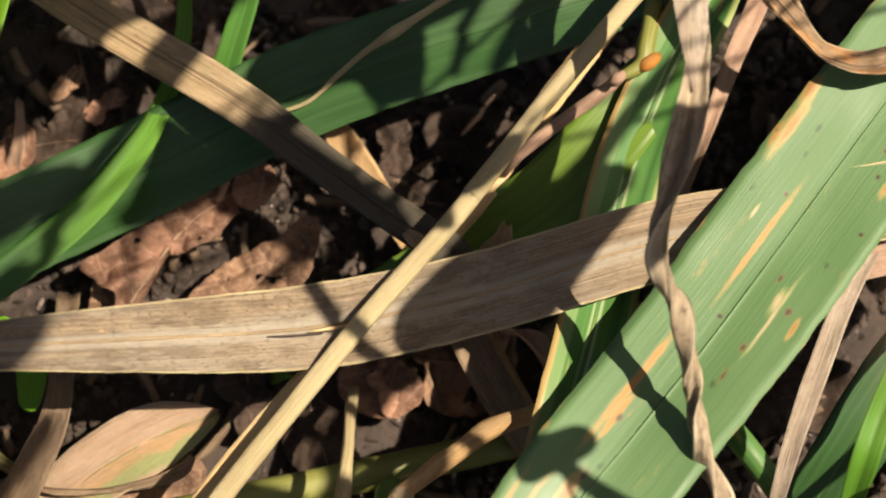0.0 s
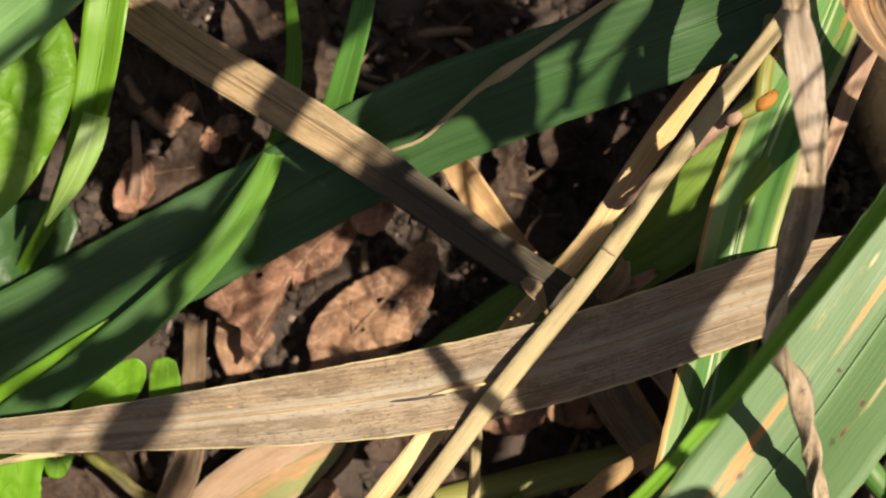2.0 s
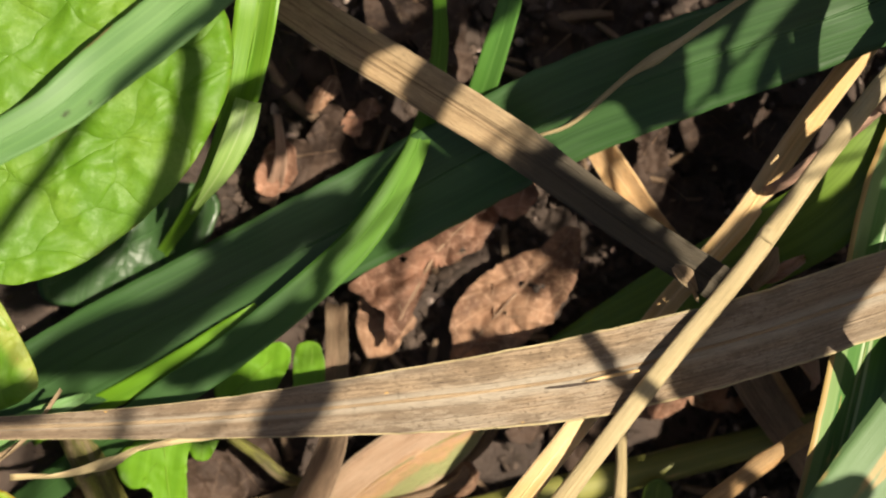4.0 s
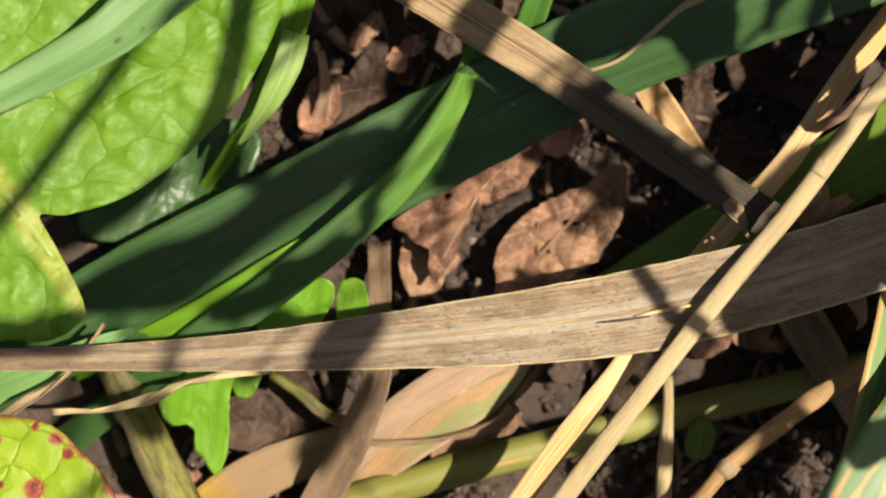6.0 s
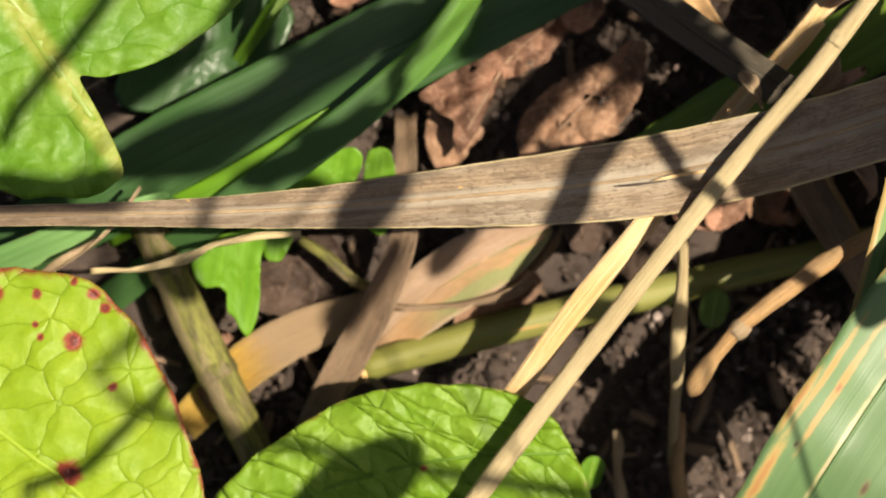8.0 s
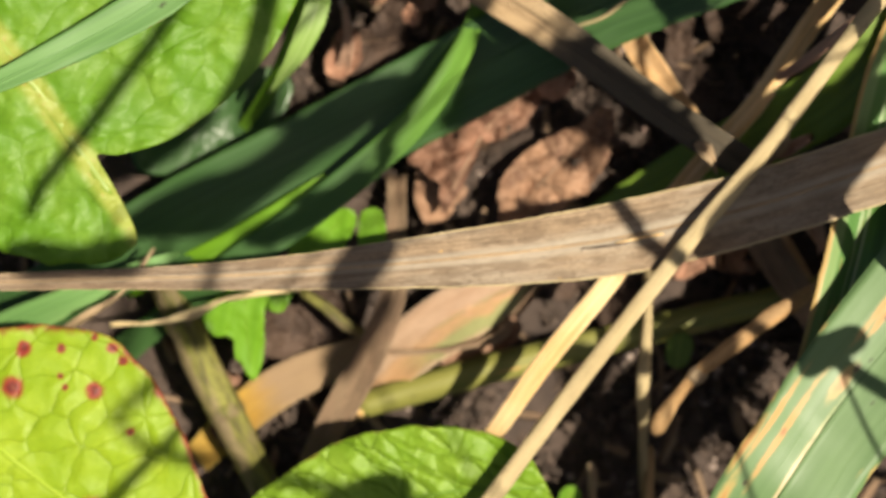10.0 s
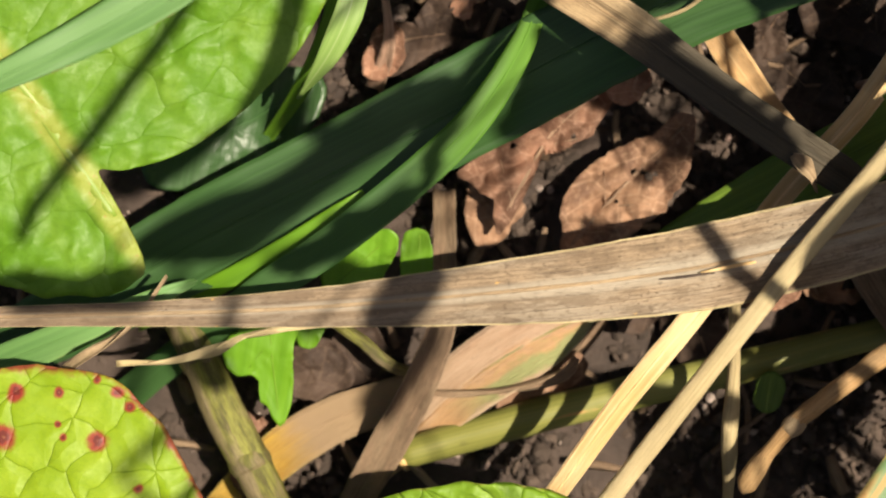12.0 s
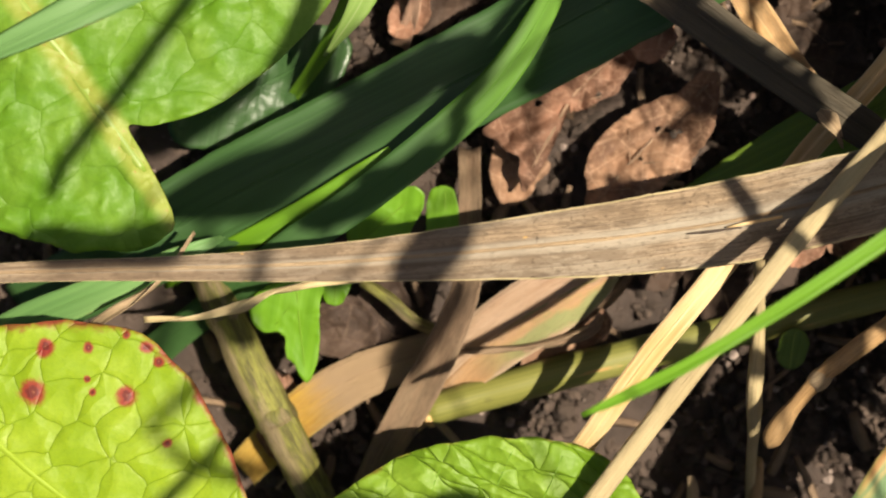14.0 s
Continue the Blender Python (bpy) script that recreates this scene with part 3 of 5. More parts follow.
        if crumple:
            h -= crumple * abs(noise.noise(Vector((x * 0.11 + seed, y * 0.11, 7)))) * 2.2
            h += crumple * abs(noise.noise(Vector((x * 0.23, y * 0.23 + seed, 3))))
        if crease:
            d = abs(-math.sin(crease[0]) * x + math.cos(crease[0]) * y)
            h -= crease[1] * math.exp(-(d / 1.6) ** 2)
            h += crease[1] * 0.5 * min(d / 8, 1)
        return Vector(centre) + Vector((x, y, h))

    verts, uv, edge = [], [], []
    for face in (1, -1):
        for i in range(rings + 1):
            for j in range(around):
                a = 2 * math.pi * j / around
                r = reach(a)
                s = i / rings
                x, y = r * s * math.cos(a), r * s * math.sin(a)
                verts.append((surface(x, y, a, r) + Vector((0, 0, face * thick * 0.5))) * MM)
                uv.append((x, y))
                edge.append((s, 0))
    faces, off = [], (rings + 1) * around
    for i in range(rings):
        for j in range(around):
            k = (j + 1) % around
            q = (i * around + j, (i + 1) * around + j, (i + 1) * around + k, i * around + k)
            u, v = np.mean([uv[x] for x in q], axis=0)
            if any((u - hu) ** 2 + (v - hv) ** 2 < (hr * (1 + 0.5 * noise.noise(Vector((u, v, hr))))) ** 2 for hu, hv, hr in holes):
                continue
            if i == 0:
                q = q[1:3] + q[:1]
            faces.append(q)
            faces.append(tuple(off + x for x in q[::-1]))
    for j in range(around):
        k = (j + 1) % around
        a, b = rings * around + j, rings * around + k
        faces.append((a, off + a, off + b, b))
    ob = make(name, verts, faces, mat, uv, edge, parent)
    SURFACE[ob.name] = (surface, Vector(centre), reach)
    return ob


def veins(ob, line, width, mat, pairs=5, length=0.75, lean=55, name="vein", side_mat=None):
    """The midrib through the given places and its side veins, laid on the leaf as parts of it."""
    surface, c, reach = SURFACE[ob.name]

    def lay(pts, w0, w1, nm, seed, mat=mat):
        out = []
        for i, p in enumerate(pts):
            q = surface(p[0], p[1])
            w = w0 + (w1 - w0) * i / (len(pts) - 1)
            out.append(((q.x, q.y, q.z + 0.17 - w * (0.34 if w < 1.5 else 0.43)), w))
        return stalk(nm, out, mat, 6, 1.5, 0.15, seed, parent=ob)

    mid = [q for q in spline([(p[0] - c.x, p[1] - c.y, 0.0) for p in line], 2.0)]
    mid = [q for q in mid if math.hypot(q[0], q[1]) < 0.99 * reach(math.atan2(q[1], q[0]) % (2 * math.pi))]
    lay(mid, width, width * 0.55, "midrib", 1.0)
    for k in range(pairs):
        i = int((k + 0.5) / pairs * (len(mid) - 1))
        d = mid[min(i + 1, len(mid) - 1)] - mid[max(i - 1, 0)]
        a0 = math.atan2(d[1], d[0])
        for sgn in (1, -1):
            a, x, y, pts = a0 + sgn * radians(lean + 7 * noise.noise(Vector((k, sgn, 3)))), mid[i][0], mid[i][1], []
            for step in range(26):
                pts.append((x, y))
                x, y = x + 1.6 * math.cos(a), y + 1.6 * math.sin(a)
                a -= sgn * 0.028 + 0.10 * noise.noise(Vector((step * 0.3, k, sgn)))
                if math.hypot(x, y) > (0.2 + length) * reach(math.atan2(y, x) % (2 * math.pi)):
                    break
            if len(pts) > 3:
                lay(pts, min(width * 0.3, 0.6), 0.15, name, k + 2.0 * sgn, side_mat or mat)


def soil_height(x, y):
    """Height of the soil, in millimetres."""
    return 2.6 * noise.fractal(Vector((x, y, 0)) * 0.06, 0.9, 2.0, 5) - 2.5


def ground():
    """One sheet of soil, finely uneven near by and reaching the horizon."""
    n = 150
    steps = [math.sinh(6.6 * (2 * i / n - 1)) / math.sinh(6.6) for i in range(n + 1)]
    verts, faces = [], []
    for b in steps:
        for a in steps:
            x, y = a * 60 + (2 * 0.13 * math.asinh(a * 300) / 6), b * 60 + (2 * 0.08 * math.asinh(b * 300) / 6)
            p = Vector((x * 1000, y * 1000, 0))
            h = soil_height(p.x, p.y)
            if math.hypot(x, y) > 0.5:
                h = min(h, -1.0)
            verts.append((x, y, h * MM))
    for i in range(n):
        for j in range(n):
            o = i * (n + 1) + j
            faces.append((o, o + 1, o + n + 2, o + n + 1))
    return tagged(make("ground", verts, faces, M["soil"]), "dark damp crumbly soil under the grass", "soil", kind="structure")


def crumbs(name, mat, count, size, box, seed, label, z=(-0.5, 0.6)):
    """Loose lumps scattered over the soil."""
    rnd = random.Random(seed)
    base = [Vector(v) for v in ((1, 0, 0), (-1, 0, 0), (0, 1, 0), (0, -1, 0), (0, 0, 1), (0, 0, -1))]
    tri = ((0, 2, 4), (2, 1, 4), (1, 3, 4), (3, 0, 4), (2, 0, 5), (1, 2, 5), (3, 1, 5), (0, 3, 5))
    verts, faces = [], []
    for _ in range(count):
        c = Vector((rnd.uniform(box[0], box[1]), rnd.uniform(box[2], box[3]), 0))
        c.z = soil_height(c.x, c.y) + rnd.uniform(*z)
        s = size * rnd.uniform(0.35, 1.3) ** 1.6
        rot = Euler((rnd.uniform(0, 6), rnd.uniform(0, 6), rnd.uniform(0, 6))).to_matrix()
        stretch = Vector((rnd.uniform(0.6, 1.6), rnd.uniform(0.6, 1.2), rnd.uniform(0.4, 0.9)))
        bm = [rot @ Vector([v[i] * stretch[i] * rnd.uniform(0.7, 1.25) for i in range(3)]) * s + c for v in base]
        pts, tris = list(bm), []
        mid = {}
        for t in tri:
            m = []
            for a, b in ((t[0], t[1]), (t[1], t[2]), (t[2], t[0])):
                key = (min(a, b), max(a, b))
                if key not in mid:
                    mid[key] = len(pts)
                    pts.append((bm[a] + bm[b] - 2 * c) * rnd.uniform(0.58, 0.78) + c)
                m.append(mid[key])
            tris += [(t[0], m[0], m[2]), (t[1], m[1], m[0]), (t[2], m[2], m[1]), tuple(m)]
        o = len(verts)
        verts += [p * MM for p in pts]
        faces += [tuple(o + i for i in t) for t in tris]
    ob = make(name, verts, faces, mat, smooth=False)
    return tagged(ob, label, "litter", kind="stuff")


def scraps(name, mat, count, box, seed, label, length=(3, 11), width=(0.7, 2.2)):
    """Short dead bits of grass lying about on the soil."""
    rnd = random.Random(seed)
    verts, faces, uv, edge = [], [], [], []
    for _ in range(count):
        x, y, a = rnd.uniform(box[0], box[1]), rnd.uniform(box[2], box[3]), rnd.uniform(0, math.pi)
        l, w, z = rnd.uniform(*length), rnd.uniform(*width), rnd.uniform(-1.0, 2.5)
        bend, rise = rnd.uniform(-0.04, 0.04), rnd.uniform(-0.15, 0.25)
        o = len(verts)
        for i in range(6):
            s = (i / 5 - 0.5) * l
            ww = w * (1 - 0.6 * abs(i / 5 - 0.4))
            for j in range(4):
                ca, sa = ((1, 0), (0, 1), (-1, 0), (0, -1))[j]
                d, e = ca * ww * 0.5 + bend * s * s, sa * ww * 0.22
                verts.append(Vector((x + math.cos(a) * s - math.sin(a) * d, y + math.sin(a) * s + math.cos(a) * d, z + rise * s * 0.5 + e + 0.6)) * MM)
                uv.append((d + x, s + y))
                edge.append((0.3, 0))
        for i in range(5):
            for j in range(4):
                k = (j + 1) % 4
                faces.append((o + i * 4 + j, o + i * 4 + k, o + i * 4 + 4 + k, o + i * 4 + 4 + j))
        faces += [(o + 3, o + 2, o + 1, o), (o + 20, o + 21, o + 22, o + 23)]
    return tagged(make(name, verts, faces, mat, uv, edge), label, "litter", kind="stuff")


ground()
REACH = (-110, 150, -90, 100)
crumbs("soil_crumbs", M["crumb"], 27000, 0.95, (-75, 125, -65, 82), 3, "dark crumbs of damp soil between the grass")
crumbs("pale_grit", M["grit"], 1700, 0.62, (-75, 125, -65, 82), 5, "pale bits of grit and husk on the soil", (0.2, 1.2))
scraps("dead_grass_bits", M["umber"], 260, REACH, 8, "short brown bits of dead grass on the soil")
scraps("straw_bits", M["umber"], 90, REACH, 9, "short tan bits of straw on the soil")


# ---- grass blades ----
GRASS = "grass blades"

tagged(blade("dry_grass_blade", [
    ((112.2, 39.6, 34.0), 9.5, 4), ((92.1, 31.1, 33.0), 10), ((75.4, 24.4, 32.0), 10.2), ((56.8, 14.3, 31.0), 10.3), ((40.4, 6.8, 31.0), 10.6), ((28.9, 2.7, 33.0), 9.8),
    ((16.4, -1.0, 35.0), 8.3), ((-3.4, -6.5, 36.0), 5.5), ((-16.8, -9.8, 36.5), 4.0), ((-30.2, -12.7, 37.0), 3.0), ((-43.8, -15.6, 37.0), 2.6),
    ((-61.7, -20.1, 33.0), 2.2), ((-104.7, -32.8, 2.0), 1.6)], M["brown_blade"], 0.07, 0.05, 0.3, 0.35, 1.0, 13, ridge=0.55, ridge_mat=M["tan"]),
    "broad mottled brown dead grass blade lying across the others", "grass blade", GRASS)

dry_blade = bpy.data.objects["dry_grass_blade"]
stalk("slit", [((31.6, 2.9, 32.6), 0.15), ((33.8, 3.5, 32.2), 0.35), ((38.2, 4.9, 31.8), 0.2)], M["soil"], 6, 1.0, 0.2, 3.0, parent=dry_blade)
tagged(stalk("split_fibre", [((36.4, 4.6, 32.2), 0.15), ((39.1, 5.7, 32.0), 0.45), ((42.8, 7.1, 31.7), 0.35)], M["straw"], 6, 1.0, 0.2, 4.0, parent=dry_blade), "pale split fibre")

stem = tagged(stalk("straw_stem", [
    ((2.0, -84.0, 0.0), 2.6), ((11.6, -59.5, 27.0), 2.6), ((18.6, -42.2, 31.0), 2.6), ((26.5, -25.3, 31.5), 2.6), ((40.9, 3.8, 33.4), 2.5), ((50.7, 21.8, 33.2), 2.5),
    ((58.3, 37.5, 33.2), 2.4), ((66.9, 54.0, 33.0), 2.4), ((77.6, 75.0, 29.0), 2.2), ((92.4, 106.9, 6.0), 2.0)], M["stem"], 12, 2.0, 0.10, 2.0, 0.25),
    "thin pale straw stem running over the dry blade", "grass stem", "straw stems")

tagged(blade("split_straw", [
    ((16.0, -48.0, 0.0), 2.4), ((21.0, -36.1, 15.0), 2.6), ((24.7, -26.6, 24.5), 2.8), ((30.1, -14.0, 28.0), 3.0), ((37.4, -0.5, 27.0), 3.0), ((46.1, 14.9, 16.5), 3.0, 10), ((53.5, 27.5, 18.0), 3.1, 10), ((59.3, 40.7, 19.0), 3.3),
    ((66.8, 56.3, 20.0), 3.2), ((74.3, 71.1, 14.0), 3.0), ((81.1, 84.5, 0.0), 2.6)], M["straw"], 0.14, -0.10, 0.5, 0.15, 3.0, ridge=0.45),
    "yellow split straw lying under the dry blade", "straw", "straw stems")

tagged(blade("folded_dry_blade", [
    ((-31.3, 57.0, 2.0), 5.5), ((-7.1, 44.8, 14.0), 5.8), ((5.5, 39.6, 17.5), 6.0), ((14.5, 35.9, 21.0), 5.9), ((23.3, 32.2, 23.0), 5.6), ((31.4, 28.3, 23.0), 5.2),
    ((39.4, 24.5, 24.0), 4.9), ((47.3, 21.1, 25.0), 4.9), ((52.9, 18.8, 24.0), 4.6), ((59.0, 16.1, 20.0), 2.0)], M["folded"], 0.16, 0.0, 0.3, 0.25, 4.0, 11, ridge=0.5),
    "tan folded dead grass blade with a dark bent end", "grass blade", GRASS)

folded = bpy.data.objects["folded_dry_blade"]
tagged(blade("frayed_end", [((45.4, 20.6, 25.4), 0.8), ((46.8, 19.6, 25.8), 2.6, 25), ((48.2, 18.4, 25.4), 1.9, 40), ((48.8, 17.5, 24.9), 1.0, 30), ((49.4, 16.6, 24.4), 0.3)], M["tan"], 0.25, 0.1, 0.25, 0.6, 4.5, 9, 0.6, parent=folded), "pale torn end")
tagged(blade("dry_scrap", [((56.6, 19.4, 17.0), 1.0), ((57.0, 21.0, 20.0), 2.6, 30), ((57.8, 23.0, 21.0), 2.8, -10), ((58.4, 25.4, 20.0), 1.0, 20)], M["tan"], 0.4, 0.2, 0.25, 0.8, 47.0, 9, 0.6), "pale crumpled scrap of dead leaf beside the straw stem", "dry scrap")
tagged(blade("dry_scrap", [((57.6, 20.6, 18.0), 0.8), ((59.6, 21.8, 20.0), 1.8, 30), ((61.8, 23.6, 20.5), 1.4, 60), ((62.6, 24.6, 19.0), 0.4)], M["pink"], 0.4, 0.2, 0.25, 0.8, 48.0, 9, 0.6), "pinkish curled scrap of dead leaf beside the straw stem", "dry scrap")
tagged(blade("dry_scrap", [((61.4, 14.0, 6.0), 0.8), ((63.4, 12.6, 14.0), 2.2, 20), ((65.4, 11.0, 16.0), 3.4, 35), ((67.4, 8.9, 15.0), 1.8, 50), ((68.4, 7.6, 9.0), 0.5)], M["pink"], 0.35, 0.2, 0.25, 0.8, 49.0, 9, 0.6), "pale pinkish scrap tucked under the dry blade", "dry scrap")

tagged(blade("broad_green_blade", [
    ((-54.8, -27.5, 0.0), 9), ((-40.8, -16.2, 8.0), 11), ((-28.2, -5.5, 11.0), 12.4), ((-10.6, 7.8, 12.0), 13.0), ((8.8, 22.7, 13.0), 13.4), ((27.7, 37.3, 17.0), 13.2), ((44.5, 47.3, 20.0), 12.8),
    ((61.9, 56.9, 22.0), 12.0), ((76.6, 65.9, 22.0), 11), ((113.3, 87.7, 0.0), 8)], M["deep"], 0.08, 0.05, 0.25, 0.3, 5.0, 13, ridge=0.5),
    "broad blue-green grass blade with a brown twig on it", "grass blade", GRASS)

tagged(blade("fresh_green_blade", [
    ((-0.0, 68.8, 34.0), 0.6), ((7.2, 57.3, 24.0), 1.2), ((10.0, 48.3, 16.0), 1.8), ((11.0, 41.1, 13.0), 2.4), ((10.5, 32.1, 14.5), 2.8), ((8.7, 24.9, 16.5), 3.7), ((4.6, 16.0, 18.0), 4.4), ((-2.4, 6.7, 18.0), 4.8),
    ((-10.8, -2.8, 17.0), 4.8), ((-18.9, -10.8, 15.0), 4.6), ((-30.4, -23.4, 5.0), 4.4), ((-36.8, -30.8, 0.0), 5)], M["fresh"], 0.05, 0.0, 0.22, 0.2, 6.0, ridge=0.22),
    "narrow fresh green grass blade arching over a broad one", "grass blade", GRASS)

tagged(blade("short_green_blade", [
    ((19.4, 60.6, 26.0), 2.4), ((18.9, 50.9, 20.0), 3.0), ((17.6, 40.6, 14.0), 3.6), ((16.3, 33.8, 8.0), 3.6), ((15.5, 25.9, 0.0), 3.2)], M["leaflet_blue"], 0.15, 0.0, 0.22, 0.15, 7.0, ridge=0.25),
    "short green grass blade behind the broad blade", "grass blade", GRASS)

pale_blade = tagged(blade("pale_green_blade", [
    ((-17.9, 61.7, 0.0), 3), ((-13.6, 51.7, 22.0), 5.4), ((-12.7, 44.8, 26.0), 5.7, -8), ((-12.7, 38.4, 24.5), 5.4, -8), ((-13.1, 32.2, 23.0), 4.6, 4), ((-14.1, 27.4, 20.0), 3.6, 10), ((-16.0, 21.9, 15.0), 2.8), ((-19.0, 15.2, 9.0), 2.1), ((-23.9, 6.9, 0.0), 1.5)],
    M["light"], 0.22, 0.0, 0.25, 0.25, 8.0, ridge=0.4), "pale green grass blade with its tip folded back", "grass blade", GRASS)
tagged(blade("folded_tip", [((-11.9, 31.8, 24.5), 3.4, 8), ((-12.2, 27.8, 25.0), 3.7, 14), ((-13.7, 22.7, 24.0), 2.9, 14), ((-15.6, 19.0, 21.0), 1.5, 8), ((-17.6, 16.0, 17.0), 0.4)], M["underside"], 0.12, 0.0, 0.25, 0.25, 8.5, parent=pale_blade), "whitish underside of the tip")

tagged(blade("rust_spotted_blade", SPOTTED_LINE, M["spotted"], 0.05, 0.03, 0.3, 0.35, 9.0, 15, ridge=0.6),
    "wide green grass blade with rust streaks and black specks", "grass blade", GRASS)

tagged(blade("yellow_striped_blade", [
    ((81.7, 76.5, 20.0), 6), ((77.2, 58.6, 28.0), 8.0), ((74.0, 47.3, 27.0), 8.8), ((71.7, 32.8, 25.0), 9.4), ((71.0, 14.4, 28.0), 9.4), ((69.6, -1.0, 31.0), 8.8), ((69.4, -12.3, 24.0), 8), ((70.0, -28.5, 0.0), 6)],
    M["striped"], 0.22, 0.0, 0.25, 0.3, 10.0, 11, ridge=0.5), "green grass blade with yellow stripes and orange margin", "grass blade", GRASS)

tagged(blade("pinkish_dry_strip", [
    ((88.6, 76.2, 14.0), 2.5), ((84.4, 60.5, 24.0), 2.8), ((82.3, 51.1, 25.0), 2.4), ((81.1, 41.9, 22.0), 1.6), ((81.4, 37.6, 12.0), 1.2), ((81.8, 32.0, 0.0), 1)], M["pink"], 0.2, 0.0, 0.25, 0.2, 11.0),
    "thin pinkish dead strip beside the striped blade", "dry blade", GRASS)

stalk_twist = tagged(blade("twisted_dry_stalk", [
    ((68.6, 64.0, 46.0), 3.4, 0), ((70.9, 52.0, 51.0), 2.6, 12), ((73.0, 46.2, 52.0), 2.2, 25), ((74.2, 40.6, 52.0), 2.9, 5), ((74.7, 34.3, 52.0), 3.9, -12), ((74.3, 27.8, 51.5), 3.0, -25), ((74.2, 22.2, 51.0), 1.9, -60), ((75.1, 18.1, 50.5), 2.1, -130),
    ((77.5, 14.0, 49.5), 2.2, -230), ((80.5, 8.9, 46.5), 2.3, -330), ((83.4, 3.4, 42.0), 2.3, -430), ((86.5, -2.1, 39.5), 2.4, -530), ((92.1, -9.6, 30.0), 2.4, -650), ((100.2, -16.0, 0.0), 2.2, -720)],
    M["weathered"], 0.30, 0.3, 1.5, 1.7, 12.0, 11, 0.6, ridge=0.5, ridge_mat=M["tan"]), "twisted grey-brown dead stalk over the spotted blade", "dry stalk", "dry stalks")

tagged(blade("folded_flap", [((69.6, 56.8, 51.5), 2.6), ((70.6, 53.2, 52.8), 4.0, 8), ((71.8, 49.2, 53.3), 4.3, 10), ((73.0, 45.0, 53.4), 3.4, 12), ((73.9, 41.4, 53.2), 1.8, 15), ((74.4, 38.6, 52.8), 0.3, 15)], M["ashen"], 0.16, 0.05, 0.3, 0.5, 12.5, 11, 0.8, parent=stalk_twist), "pale flap folded over")

tagged(blade("curled_dry_leaf", [
    ((81.0, 82.0, 26.0), 7.0), ((78.2, 68.0, 40.0), 9.0, 5), ((79.0, 61.2, 42.0), 8.8, 10), ((81.2, 57.6, 42.0), 7.2, 18), ((83.8, 55.1, 42.0), 5.2, 25), ((87.3, 52.6, 41.0), 3.6, 28), ((90.2, 51.2, 39.5), 2.8, 25), ((92.8, 50.8, 38.8), 3.0, 20), ((96.6, 51.0, 38.0), 3.4, 15), ((101.7, 53.0, 37.0), 3.8, 10), ((120.3, 65.1, 20.0), 4), ((134.2, 75.0, 0.0), 3)],
    M["curled"], 0.42, 0.10, 0.3, 0.7, 13.0, 13, 0.8), "curled brown dead leaf resting on the spotted blade", "dry leaf", GRASS)

tagged(blade("hidden_green_blade", [
    ((76.5, 55.1, 24.0), 6), ((69.9, 41.4, 24.8), 9.5), ((63.3, 30.5, 21.0), 10.2), ((55.0, 22.7, 14.0), 9.6), ((46.6, 15.2, 9.0), 9.4), ((38.4, 8.4, 5.0), 7), ((31.0, 2.4, 0.0), 4)], M["hidden"], 0.06, 0.04, 0.25, 0.3, 14.0, ridge=0.35),
    "green grass blade half hidden in the shade below", "grass blade", GRASS)

tagged(stalk("pinkish_straw", [((70.4, 48.6, 25.0), 1.5), ((65.5, 42.8, 26.0), 1.7), ((61.3, 38.1, 26.0), 1.7), ((58.0, 34.2, 25.0), 1.6), ((56.2, 32.2, 17.0), 1.4), ((55.4, 31.2, 0.0), 1.2)], M["pink"], seed=15.0),
    "thin pinkish dead straw beside the pale stem", "grass stem", "straw stems")

tagged(stalk("dry_twig", [((53.9, 61.5, 26.0), 0.9), ((47.8, 55.5, 25.0), 0.9), ((42.2, 50.0, 24.5), 1.0), ((38.6, 46.6, 23.5), 1.5), ((36.0, 44.2, 22.0), 0.9), ((32.4, 39.8, 20.5), 0.7), ((29.4, 36.3, 18.0), 0.6), ((25.2, 34.0, 17.0), 0.5)],
    M["stem"], 8, 1.2, 0.3, 16.0), "thin bent brown twig lying on the green blade", "twig", "dry stalks")

tagged(blade("dead_tan_leaf", [
    ((30.2, 38.2, 4.0), 2.4), ((33.2, 35.2, 10.0), 3.6, 12), ((37.2, 31.2, 11.0), 4.2), ((43.5, 25.5, 9.0), 3.4), ((54.4, 16.2, 6.0), 3.8), ((65.6, 3.7, 3.0), 5), ((72.2, -4.3, 0.0), 4)], M["amber"], 0.2, 0.1, 0.3, 0.4, 17.0),
    "yellowish dead blade low among the litter", "dry blade", GRASS)

tagged(stalk("olive_stem", [((3.5, -29.6, 5.0), 4.2), ((12.5, -24.9, 5.0), 4.6), ((24.8, -18.9, 5.0), 4.8), ((46.7, -9.1, 4.0), 4.6), ((65.1, -0.8, 3.0), 4.2), ((87.7, 9.3, 0.0), 4)], M["olive"], 12, 2, 0.08, 18.0),
    "cut olive green stem lying on the soil", "plant stem", "plant stems")

spotted_stem = tagged(stalk("spotted_stem", [((-35.3, -9.1, 4.0), 4.5), ((-25.8, -20.4, 9.0), 5.2), ((-20.9, -27.2, 10.0), 5.6), ((-16.3, -33.3, 10.0), 5.6), ((-11.2, -40.5, 8.0), 5.2), ((-5.1, -50.9, 2.0), 4.6)], M["mottled"], 12, 2, 0.10, 19.0),
    "thick spotted olive stem of the broad-leaved plant", "plant stem", "plant stems")

